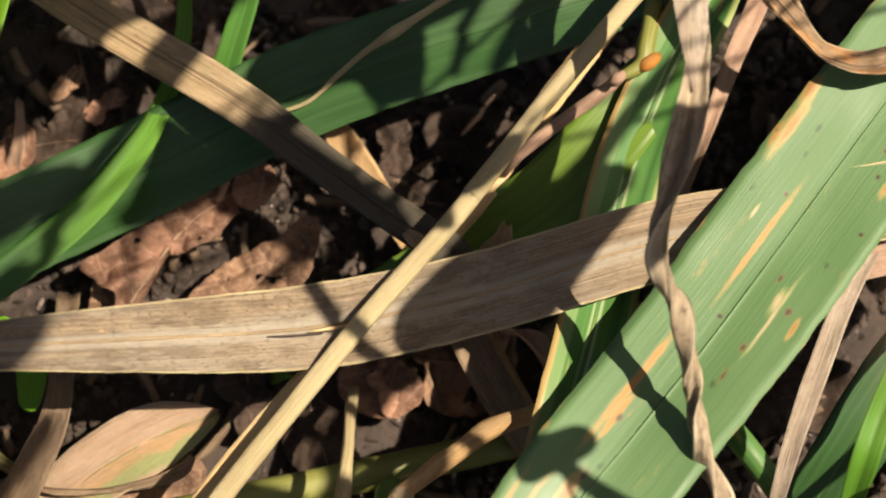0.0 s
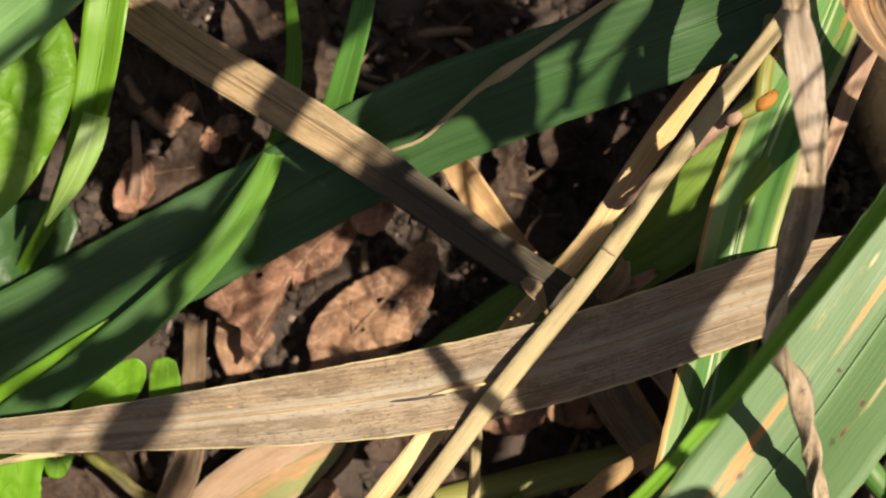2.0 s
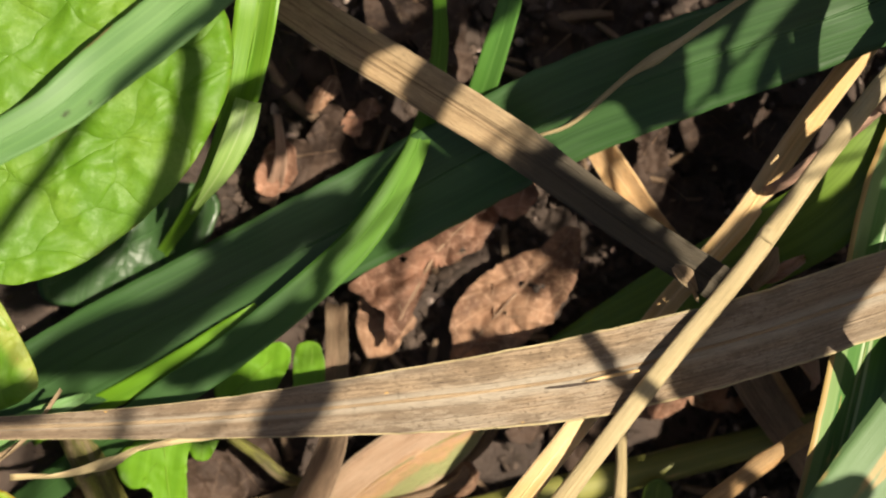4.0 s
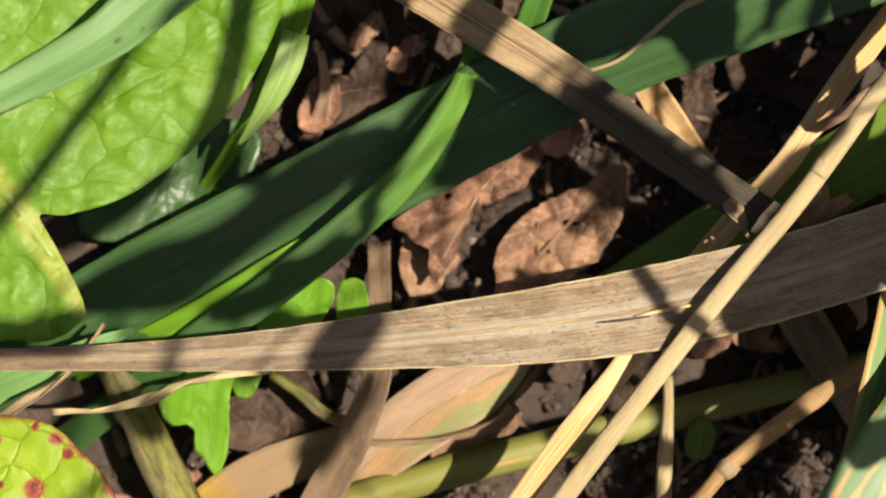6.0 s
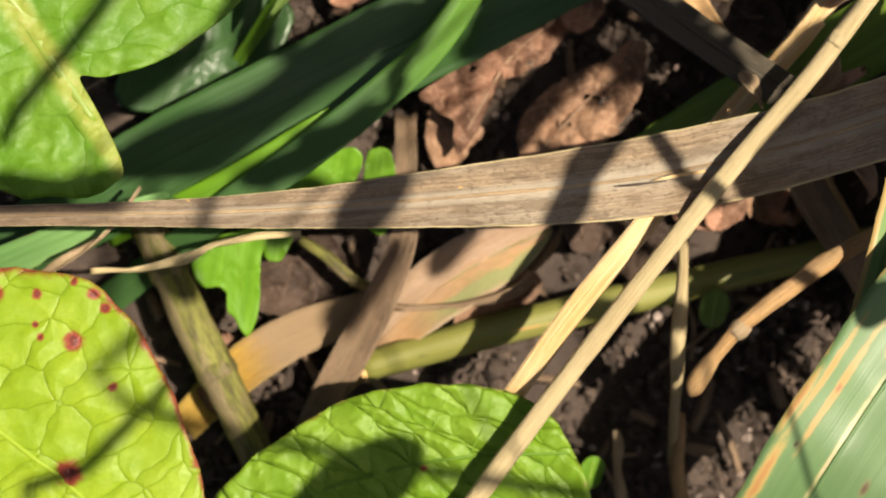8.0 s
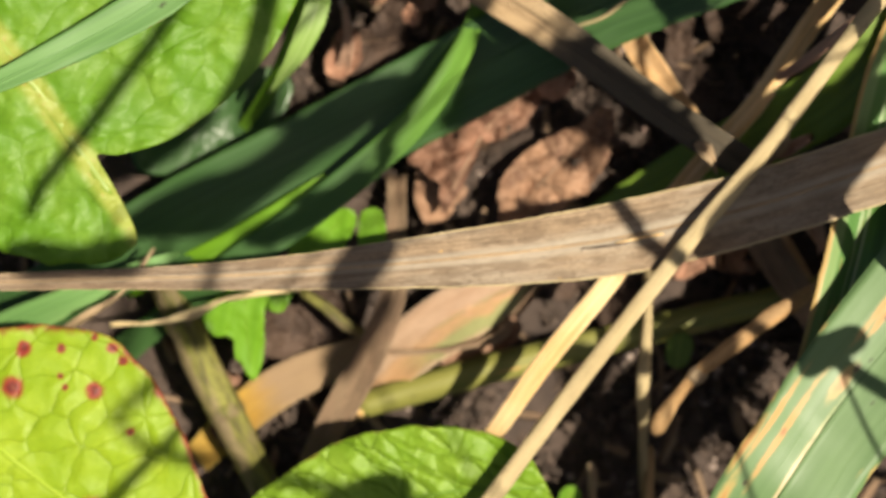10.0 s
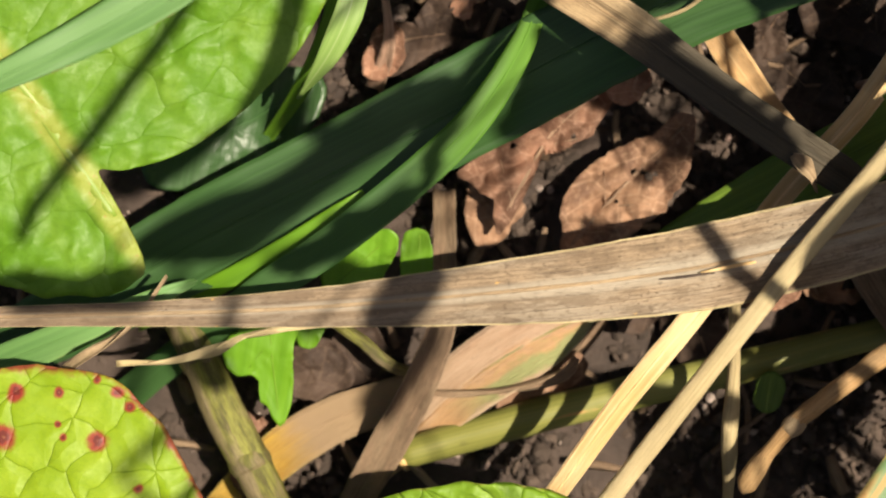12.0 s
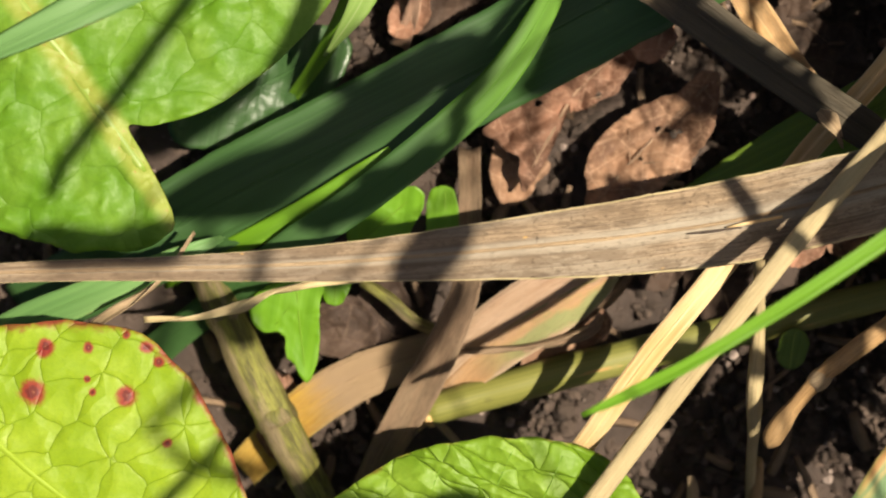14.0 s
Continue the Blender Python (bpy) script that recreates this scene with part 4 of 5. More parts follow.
bent = tagged(stalk("bent_straw", [((48.1, -22.2, 23.0), 1.4), ((48.0, -20.9, 24.5), 2.6), ((48.6, -18.6, 26.0), 2.7), ((49.4, -16.4, 27.0), 2.1), ((51.4, -12.6, 28.0), 2.2), ((53.2, -10.2, 28.0), 2.5), ((57.0, -5.9, 28.0), 2.4), ((63.7, 0.3, 25.0), 2.4), ((79.8, 8.6, 0.0), 2.4)], M["amber"], 10, 1.2, 0.30, 20.0),
    "bent orange-tan straw on the dark soil", "straw", "straw stems")
tagged(stalk("node", [((51.0, -13.2, 28.0), 2.2), ((51.7, -12.3, 28.0), 2.8), ((52.4, -11.3, 28.0), 2.4)], M["tan"], 10, 0.8, 0.2, 20.5, parent=bent), "darker joint ring")

tagged(stalk("upright_straw", [((43.4, 1.4, 10.0), 1.4), ((43.5, -2.8, 16.0), 1.5), ((44.3, -8.4, 19.0), 1.5), ((45.3, -17.1, 20.0), 2.2), ((47.4, -24.8, 12.0), 1.5), ((50.2, -35.0, 0.0), 1.4)], M["stem"], 8, 1.5, 0.25, 21.0),
    "thin pale straw standing in the litter", "straw", "straw stems")

tagged(blade("dark_dry_blade", [((51.6, 18.5, 4.0), 4), ((57.0, 11.0, 9.0), 5.0), ((62.9, 4.3, 9.0), 5.2), ((69.6, -1.8, 5.0), 4.6), ((79.0, -11.7, 0.0), 4)], M["umber"], 0.15, 0.05, 0.3, 0.3, 22.0),
    "dark brown dead blade low under the dry blade", "dry blade", GRASS)

rusty = tagged(blade("rusty_dead_blade", [((-0.8, -35.8, 0.0), 3), ((4.8, -26.3, 4.0), 5.5), ((9.8, -19.0, 6.0), 8.6, 4), ((15.0, -13.4, 7.0), 9.4, 6), ((19.7, -9.4, 7.0), 8.6, 4), ((23.6, -6.7, 6.0), 5.0), ((26.1, -5.0, 4.0), 1.2)],
    M["rusty"], 0.07, 0.04, 0.3, 0.8, 23.0, 13, ridge=0.4), "dying tan blade with orange and green streaks", "dry blade", GRASS)
tagged(blade("curled_margin", [((24.4, -11.5, 8.0), 0.9), ((23.2, -13.4, 9.0), 2.0, 40), ((19.4, -15.8, 9.0), 1.9, 60), ((14.3, -18.0, 8.0), 1.2, 40), ((8.0, -19.5, 8.0), 0.9, 20), ((5.2, -19.5, 7.0), 0.4)], M["umber"], 0.35, 0.2, 0.3, 0.4, 23.5, 7, 0.8, parent=rusty), "dark curled brown margin")

tagged(blade("orange_dead_blade", [((-20.3, -43.4, 1.0), 5), ((-13.7, -33.7, 4.0), 6.5), ((-6.9, -27.0, 5.0), 6.5), ((1.6, -21.8, 5.0), 5.5), ((9.3, -16.6, 3.0), 4), ((14.1, -12.7, 0.0), 3)],
    M["ember"], 0.06, 0.04, 0.3, 0.4, 24.0, ridge=0.35), "yellow and brown dead blade on the litter", "dry blade", GRASS)

tagged(blade("brown_bent_blade", [((2.8, 6.8, 2.0), 3.0), ((4.4, -0.7, 7.0), 3.2), ((6.0, -9.2, 10.0), 3.6), ((4.8, -16.7, 11.0), 4.6, 15), ((1.9, -26.8, 9.0), 5.2, 10), ((-1.4, -37.4, 6.0), 4.4), ((-4.1, -48.6, 0.0), 3.6)],
    M["umber"], 0.2, 0.1, 0.3, 0.4, 25.0, ridge=0.4), "dark brown bent dead blade over the litter", "dry blade", GRASS)

tagged(blade("twisted_dry_strip", [((-34.4, -22.0, 20.0), 0.8, 0), ((-29.2, -20.9, 21.0), 1.1, 80), ((-23.6, -18.8, 21.5), 1.6, 150), ((-18.9, -15.3, 22.0), 1.4, 260), ((-13.4, -12.9, 22.0), 1.1, 330), ((-7.5, -11.6, 20.0), 0.8, 380)],
    M["stem"], 0.3, 0.1, 0.2, 0.2, 26.0, 7, 0.8), "thin twisted straw-coloured strip beside green leaves", "dry strip", "dry stalks")
tagged(blade("pale_dry_strip", [((-46.1, -29.4, 12.0), 1.0), ((-38.9, -22.3, 22.0), 1.4, 20), ((-35.2, -19.1, 23.0), 1.5, 60), ((-32.3, -15.3, 22.0), 1.2, 90), ((-30.2, -9.8, 18.0), 0.8, 90)], M["tan"], 0.3, 0.1, 0.2, 0.2, 27.0, 7, 0.8),
    "thin pale dead strip beside green leaves", "dry strip", "dry stalks")

tagged(blade("low_green_blade", [((-67.7, -41.3, 0.0), 5), ((-53.3, -28.1, 12.0), 5.0), ((-42.8, -20.8, 17.0), 4.4), ((-36.5, -16.7, 18.0), 3.6), ((-30.5, -12.5, 18.0), 2.4), ((-26.7, -10.0, 16.0), 0.8)],
    M["bluish"], 0.12, 0.0, 0.25, 0.2, 28.0, ridge=0.35), "pale blue-green grass blade below the dry blade", "grass blade", GRASS)
tagged(blade("yellow_green_blade", [((-35.6, -18.7, 4.0), 2.6), ((-24.8, -10.8, 12.0), 2.8), ((-16.6, -4.2, 14.0), 2.9), ((-10.4, 1.8, 14.6), 2.3), ((-7.2, 5.6, 14.4), 0.6)],
    M["leaflet"], 0.03, 0.0, 0.22, 0.2, 29.0), "short yellow-green blade between darker blades", "grass blade", GRASS)

tagged(blade("spear_green_blade", [((-60.7, 4.7, 47.0), 0.5), ((-52.9, 9.5, 49.0), 2.2), ((-46.4, 14.1, 49.0), 3.5), ((-40.1, 18.8, 48.0), 4.6), ((-32.1, 25.5, 47.0), 5.6), ((-27.2, 31.4, 46.0), 6.6), ((-20.4, 39.0, 46.0), 7.0), ((-11.7, 49.9, 44.0), 6.0), ((-1.2, 69.7, 20.0), 4.5), ((5.9, 85.0, 0.0), 4)],
    M["bluish"], 0.10, 0.02, 0.25, 0.3, 30.0, 11, ridge=0.4), "pale bluish grass blade lying over the broad leaf", "grass blade", GRASS)

tagged(blade("corner_green_blade", [((122.1, 36.3, 28.0), 8), ((112.0, 19.5, 26.0), 9.0), ((106.6, 5.5, 22.0), 9.0), ((103.6, -6.4, 12.0), 8), ((102.8, -17.0, 0.0), 7)], M["deep"], 0.10, 0.03, 0.25, 0.3, 31.0, ridge=0.4),
    "dark green grass blade beneath the spotted blade", "grass blade", GRASS)
tagged(blade("tan_narrow_strip", [((109.7, 44.5, 20.0), 2.6), ((101.3, 25.1, 32.0), 2.6), ((99.0, 13.1, 31.0), 2.9), ((98.1, 3.9, 28.0), 2.5), ((98.6, -3.5, 22.0), 2.0), ((102.3, -14.0, 0.0), 1.8)], M["ashen"], 0.2, 0.0, 0.25, 0.2, 32.0, ridge=0.3),
    "narrow tan dead strip under the spotted blade", "dry strip", GRASS)
tagged(blade("bright_corner_blade", [((118.6, 37.1, 20.0), 2.6), ((109.7, 19.4, 34.0), 3.4), ((107.0, 9.5, 34.0), 3.6), ((106.4, 0.5, 30.0), 3.4), ((111.4, -12.1, 0.0), 2.6)], M["fresh"], 0.2, 0.0, 0.25, 0.2, 33.0),
    "bright narrow green blade beside the spotted one", "grass blade", GRASS)
tagged(blade("pink_dry_blade", [((97.2, 27.1, 24.0), 4.2), ((101.2, 28.0, 28.0), 4.6), ((106.4, 30.3, 29.0), 4.6), ((120.7, 38.3, 20.0), 4.2), ((138.1, 48.5, 0.0), 4)], M["pink"], 0.1, 0.0, 0.25, 0.2, 34.0),
    "pinkish brown dead blade behind the spotted blade", "dry blade", GRASS)
tagged(stalk("green_stem", [((87.8, 11.0, 10.0), 3.2), ((93.9, 4.8, 16.0), 3.4), ((99.7, 0.2, 14.0), 3.4), ((110.4, -6.1, 0.0), 3)], M["striped"], seed=35.0), "green stem below the spotted blade", "grass stem", "plant stems")

tagged(stalk("node", [((52.4, 25.3, 33.2), 2.5), ((52.8, 26.1, 33.2), 2.6), ((53.2, 26.9, 33.2), 2.5)], M["stem"], 12, 0.8, 0.1, 5.0, parent=stem), "slightly swollen joint ring")
for p, q, r in (((-26.2, -19.8, 9.0), (-25.5, -20.9, 9.0), (-24.7, -21.9, 9.0)), ((-17.1, -32.2, 10.0), (-16.4, -33.2, 10.0), (-15.6, -34.3, 10.0))):
    tagged(stalk("node", [(p, 5.3), (q, 5.8), (r, 5.5)], M["mottled"], 12, 0.8, 0.15, 19.5, parent=spotted_stem), "swollen olive joint")
olive = bpy.data.objects["olive_stem"]
tagged(stalk("cut_end", [((3.1, -29.8, 5.0), 3.4), ((3.5, -29.6, 5.0), 4.4), ((4.1, -29.3, 5.0), 4.5)], M["straw"], 12, 0.6, 0.15, 6.0, parent=olive), "pale frayed cut end")

bud = tagged(stalk("orange_bud", [((70.6, 59.1, 26.0), 1.8), ((70.7, 53.8, 28.0), 2.4), ((70.6, 50.4, 29.0), 2.5), ((70.5, 47.9, 29.0), 2.0), ((69.4, 46.5, 29.0), 1.8), ((68.2, 45.6, 29.0), 1.4)], M["olive"], 10, 0.8, 0.3, 36.0),
    "withered olive and orange bud by the striped blade", "dry bud")
tagged(stalk("knob", [((72.4, 49.4, 29.0), 0.8), ((71.8, 48.6, 30.0), 1.5), ((70.9, 47.6, 30.0), 1.8), ((70.3, 47.3, 29.0), 1.2)], M["orange"], 12, 0.5, 0.35, 36.5, parent=bud), "bright orange swelling")
tagged(stalk("tip", [((68.7, 46.2, 29.0), 0.9), ((68.0, 45.4, 29.5), 1.4), ((67.5, 45.0, 29.0), 1.7), ((66.9, 44.8, 28.0), 0.7)], M["pink"], 10, 0.5, 0.35, 36.7, parent=bud), "pale dry tip")

# ---- broad leaves ----
DOCK = dict(base=(0.112, 0.262, 0.010), dark=(0.076, 0.190, 0.008), pale=(0.185, 0.335, 0.030))


def local(p, c):
    return p[0] - c[0], p[1] - c[1]


C = (-35.3, -47.9, 30.0)
spots = [(*local(p, C), r) for p, r in (((-33.3, -30.5, 30.0), 1.5), ((-39.2, -25.4, 30.0), 0.8), ((-30.7, -47.6, 30.0), 2.0), ((-27.1, -35.3, 30.0), 0.7), ((-37.6, -30.8, 30.0), 0.6), ((-38.6, -29.3, 30.0), 0.5),
                                        ((-45.2, -32.2, 30.0), 1.9), ((-44.7, -26.8, 30.0), 1.1), ((-44.6, -26.3, 30.0), 1.2), ((-31.9, -23.9, 30.0), 1.0), ((-30.1, -25.4, 30.0), 0.9), ((-34.7, -22.9, 30.0), 0.6))]
dock_low = tagged(broad_leaf("broad_leaf", C, (22.7, 21.7, 20.9, 20.6, 20.7, 21.1, 22.1, 23.5, 25.0, 25.8, 26.0, 26.4, 27.5, 28.5, 29.7, 30.2, 30.5, 30.8, 30.9, 30.6, 30.4, 30.1, 29.4, 28.5, 27.9, 27.6, 27.6, 27.4, 26.9, 26.3, 26.0, 25.8, 25.3, 25.0, 24.8, 24.2), dock_material("red_spotted_leaf", base=(0.25, 0.38, 0.010), dark=(0.17, 0.29, 0.009), pale=(0.34, 0.46, 0.025), spots=spots, redness=0.03, angle=0.7, net=0.35, dome=0.55, blister=0.2, relief=0.75, size=0.27),
    (0.02, 0.0), -0.03, 0.55, 0.13, 28, 132, seed=1.0, scallop=0.02), "bright yellow-green dock leaf with red spots and margin", "broad leaf", "broad leaves")

C = (14.3, -44.2, 26.0)
dock_mid = tagged(broad_leaf("broad_leaf", C, (22.3, 23.8, 23.3, 22.8, 22.3, 21.7, 20.5, 19.0, 17.9, 17.0, 16.5, 16.3, 16.4, 16.7, 17.2, 17.9, 19.2, 21.1, 23.6, 26.9, 25.6, 22.0, 18.9, 16.7, 15.0, 13.9, 13.0, 12.6, 12.4, 12.5, 12.9, 13.6, 14.7, 16.1, 17.9, 20.3), dock_material("wrinkled_leaf", base=(0.17, 0.315, 0.014), dark=(0.12, 0.235, 0.010), pale=(0.25, 0.40, 0.035), relief=0.95, net=0.12, dome=0.8, blister=0.5, stretch=(0.42, 1.25), margin=(0.24, 0.13, 0.03), spots=[(*local((14.8, -38.5, 28.0), C), 0.5), (*local((27.4, -31.3, 28.0), C), 0.9)], size=0.30, angle=0.3),
    (0.03, 0.10), -0.08, 0.7, 0.2, 30, 132, seed=2.0, scallop=0.02), "wrinkled bright green dock leaf near the soil", "broad leaf", "broad leaves")

C = (-43.4, 6.2, 36.0)
dock_up = tagged(broad_leaf("broad_leaf", C, (13.2, 16.4, 20.1, 24.8, 30.9, 36.7, 41.6, 45.0, 47.0, 47.5, 46.7, 45.7, 44.8, 44.2, 43.9, 43.2, 42.2, 41.0, 39.4, 37.4, 35.6, 33.8, 32.2, 30.5, 29.1, 27.8, 26.7, 25.6, 24.5, 23.4, 22.4, 21.3, 20.4, 19.7, 19.3, 19.0, 19.0, 19.0, 19.1, 19.3, 19.8, 19.7, 18.4, 11.2, 7.1, 6.5, 8.5, 10.5), dock_material("folded_leaf", **DOCK, size=0.20, angle=0.9, net=0.10, dome=0.30, blister=0.85, relief=1.15, margin=(0.20, 0.24, 0.03), rib=(*local((-47.5, 10.8, 36.0), C), *local((-34.9, -1.7, 36.0), C), 1.7)),
    (-0.03, 0.0), -0.03, 0.75, 0.10, 34, 192, seed=3.0, scallop=0.03), "large sunlit dock leaf with a pale midrib", "broad leaf", "broad leaves")

LEAF_VEIN = green_material("leaf_vein", (0.15, 0.29, 0.014), (0.11, 0.23, 0.010), (0.19, 0.33, 0.03), through=0.25, rough=0.6)
YELLOW_RIB = green_material("yellow_leaf_rib", (0.30, 0.42, 0.02), (0.25, 0.36, 0.015), (0.36, 0.47, 0.05), through=0.25, rough=0.6)
RIB = green_material("leaf_rib", (0.27, 0.36, 0.06), (0.21, 0.31, 0.04), (0.36, 0.38, 0.12), through=0.2)
veins(dock_up, [(-66.0, 26.6, 36.0), (-54.8, 17.3, 36.0), (-47.5, 10.8, 36.0), (-42.1, 5.3, 36.0), (-38.1, 1.4, 36.0), (-34.9, -1.7, 36.0)], 3.0, RIB, 0)
veins(dock_low, [(-62.7, -29.9, 30.0), (-50.7, -38.1, 30.0), (-40.5, -44.1, 30.0), (-31.4, -48.7, 30.0), (-21.9, -55.2, 30.0), (-13.0, -62.6, 30.0)], 1.4, YELLOW_RIB, 0)
veins(dock_mid, [(-10.9, -52.2, 26.0), (4.2, -43.1, 26.0), (18.2, -36.5, 26.0), (33.4, -32.7, 26.0)], 1.0, LEAF_VEIN, 6, 0.75, 60)
SMALL = (("small rounded green leaf near the soil", (1.5, -3.4, 10.0), (2.0, 2.0, 2.1, 2.4, 3.0, 4.0, 5.1, 5.3, 5.0, 4.0, 3.1, 2.7, 2.5, 2.4, 2.6, 2.9, 3.5, 4.8, 6.7, 6.8, 4.5, 3.1, 2.5, 2.1), (0.2, 0.1), (), ((1.9, -9.9, 10.0), (1.5, -3.4, 10.0), (0.9, 1.1, 10.0))),
         ("small rounded green leaf near the soil", (-5.5, -3.2, 10.0), (3.4, 3.9, 4.5, 5.0, 4.9, 4.0, 3.2, 2.8, 2.6, 2.6, 2.8, 3.2, 3.8, 5.0, 6.6, 7.4, 7.4, 6.6, 5.8, 5.0, 4.2, 3.6, 3.3, 3.2), (0.1, 0.2), (), ((-9.0, -7.7, 10.0), (-5.5, -3.2, 10.0), (-3.3, -0.4, 10.0))),
         ("torn green leaf with an eaten edge", (-16.0, -19.0, 12.0), (3.5, 3.5, 3.6, 3.7, 4.2, 5.2, 6.7, 7.0, 6.5, 6.0, 5.7, 5.5, 5.4, 5.3, 5.4, 5.6, 5.8, 6.1, 6.2, 5.9, 5.6, 5.2, 4.7, 3.3, 3.0, 3.1, 3.4, 5.9, 6.5, 9.3, 7.9, 6.5, 5.3, 4.5, 4.0, 3.7), (0.0, 0.1), (), ((-16.4, -14.5, 12.0), (-14.9, -20.4, 12.0), (-13.0, -27.0, 12.0))),
         ("small green leaf under the dry blade", (-10.8, -13.4, 12.0), (1.7, 1.9, 2.1, 2.2, 2.2, 2.1, 2.2, 2.3, 2.4, 2.5, 2.7, 2.9, 2.8, 2.7, 2.7, 2.8, 3.1, 3.3, 3.2, 2.9, 2.3, 1.9, 1.7, 1.6), (0.0, 0.2), (), ((-11.1, -11.9, 12.0), (-11.1, -14.2, 12.0), (-11.0, -16.1, 12.0))))
for i, (text, c, r, tilt, holes, rib) in enumerate(SMALL):
    leaf = tagged(broad_leaf("small_leaf", c, r, M["leaflet"], tilt, 0.03, 0.35, seed=4.0 + i, rings=14, around=72, holes=holes, scallop=0.03), text, "small leaf", "small leaves")
    veins(leaf, rib, 0.4, LEAF_VEIN, 3, 0.6, 45)
tagged(stalk("leaf_stalk", [((-8.1, -13.2, 8.0), 1.6), ((-4.2, -14.7, 9.0), 1.8), ((0.1, -17.3, 8.0), 1.8), ((4.1, -18.4, 3.0), 1.6), ((6.4, -18.7, 0.0), 1.4)], M["mottled"], 8, 1.5, 0.15, 41.0), "thin yellowish leaf stalk above the soil", "plant stem", "plant stems")

shaded = tagged(broad_leaf("low_leaf", (-27.0, 10.0, 3.0), (14, 12, 9, 6.5, 5.4, 5, 5.4, 6.5, 9, 12, 14, 12, 9, 6.5, 5.4, 5, 5.4, 6.5, 9, 12), M["deep"], (0.05, 0.0), 0.02, 0.6, seed=10.0, rings=16, around=84, scallop=0.03, turn=0.66),
    "dull green leaf low in the shade beside the soil", "small leaf", "small leaves")
veins(shaded, ((-37.0, 2.2, 3.0), (-27.0, 10.0, 3.0), (-17.0, 17.8, 3.0)), 0.5, M["deep"], 3, 0.6, 45)
seedling = tagged(broad_leaf("small_leaf", (50.8, -11.6, 6.0), (2.0, 2.6, 3.0, 2.4, 1.8, 2.4, 2.8, 2.4), M["hidden"], (0.1, 0.1), 0.03, 0.3, seed=8.0, rings=10, around=48), "small green seedling leaf in the shade", "small leaf", "small leaves")
veins(seedling, ((51.0, -14.2, 6.0), (50.8, -11.6, 6.0), (50.7, -9.3, 6.0)), 0.4, RIB, 2, 0.6, 45)
seedling = tagged(broad_leaf("small_leaf", (38.5, -38.1, 5.0), (1.6, 2.4, 2.6, 2.0, 1.6, 2.2, 2.4, 2.0), M["leaflet"], (0.1, 0.1), 0.03, 0.3, seed=9.0, rings=10, around=48), "small green seedling leaf on the soil", "small leaf", "small leaves")
veins(seedling, ((38.4, -40.1, 5.0), (38.5, -38.1, 5.0), (38.6, -36.2, 5.0)), 0.4, RIB, 2, 0.6, 45)
tagged(stalk("dry_twig", [((3.0, -27.7, 6.0), 1.6), ((4.6, -29.9, 5.0), 1.3), ((7.4, -32.6, 3.0), 1.2), ((10.1, -35.0, 0.0), 1.0)], M["tan"], 8, 1.2, 0.2, 42.0), "short tan twig by the cut stem", "twig", "dry stalks")
tagged(stalk("dry_twig", [((40.6, -31.1, 7.0), 1.0), ((41.4, -33.3, 7.0), 1.7), ((42.1, -36.7, 5.0), 1.1), ((43.3, -40.0, 4.0), 1.8), ((44.7, -44.6, 0.0), 1.2)], M["tan"], 8, 1.2, 0.25, 43.0), "short broken straw standing in the litter", "twig", "dry stalks")
tagged(stalk("dry_twig", [((48.9, -27.4, 6.0), 2.2), ((50.0, -31.0, 5.0), 1.8), ((50.7, -36.0, 4.0), 2.0), ((52.4, -40.2, 2.0), 2.4), ((53.2, -45.4, 0.0), 1.6)], M["amber"], 8, 1.2, 0.3, 44.0), "broken orange-tan straw standing in the litter", "twig", "dry stalks")
tagged(stalk("dry_twig", [((17.2, 25.5, 4.0), 1.0), ((19.8, 23.2, 7.0), 1.1), ((20.4, 24.3, 9.0), 1.2), ((21.1, 27.6, 11.0), 1.0)], M["pink"], 8, 1.0, 0.2, 45.0), "small forked pale twig on the dead leaf", "twig", "dry stalks")
tagged(blade("dry_scrap", [((-9.1, 18.8, 3.0), 2.6), ((-8.0, 23.2, 6.0), 2.2, 20), ((-8.1, 26.6, 8.0), 1.4), ((-9.8, 31.2, 4.0), 1.0)], M["pink"], 0.2, 0.1, 0.3, 0.3, 46.0, 7), "pinkish dead scrap pointing up from the litter", "dry blade", GRASS)

# ---- dead leaves ----
# rib darkened to match the leaves with shade in their colour
SHADED_VEIN = dry_material("shaded_leaf_rib", (0.15, 0.095, 0.062), (0.09, 0.055, 0.036), (0.21, 0.14, 0.095))
VEIN = dry_material("dead_leaf_rib", (0.36, 0.23, 0.15), (0.24, 0.14, 0.09), (0.48, 0.33, 0.22))
dead_a = tagged(broad_leaf("dead_leaf", (27.3, 13.1, 6.0), (6.2, 6.5, 6.9, 7.3, 8.0, 8.9, 10.1, 11.4, 11.9, 11.0, 7.0, 6.4, 5.8, 5.4, 5.0, 4.8, 4.7, 4.7, 4.7, 4.8, 5.0, 5.2, 5.6, 5.9, 6.4, 7.0, 7.7, 8.7, 9.7, 10.7, 11.8, 12.8, 13.0, 11.9, 10.7, 9.7, 8.7, 7.8, 7.0, 6.5, 6.1, 5.9, 5.8, 5.8, 5.8, 5.8, 5.9, 6.0), M["litter"], (0.05, -0.1), 0.10, 1.2, 0.12, 34, 160, seed=11.0, scallop=0.09, crumple=2.4,
    holes=((0.3, 1.1, 0.5), (1.3, 1.4, 0.4), (2.3, 1.0, 0.55), (3.0, 1.5, 0.4), (-1.4, -3.2, 0.35)), crease=(radians(48), 1.2)), "crumpled brown dead leaf with holes on the soil", "dead leaf", "dead leaves")
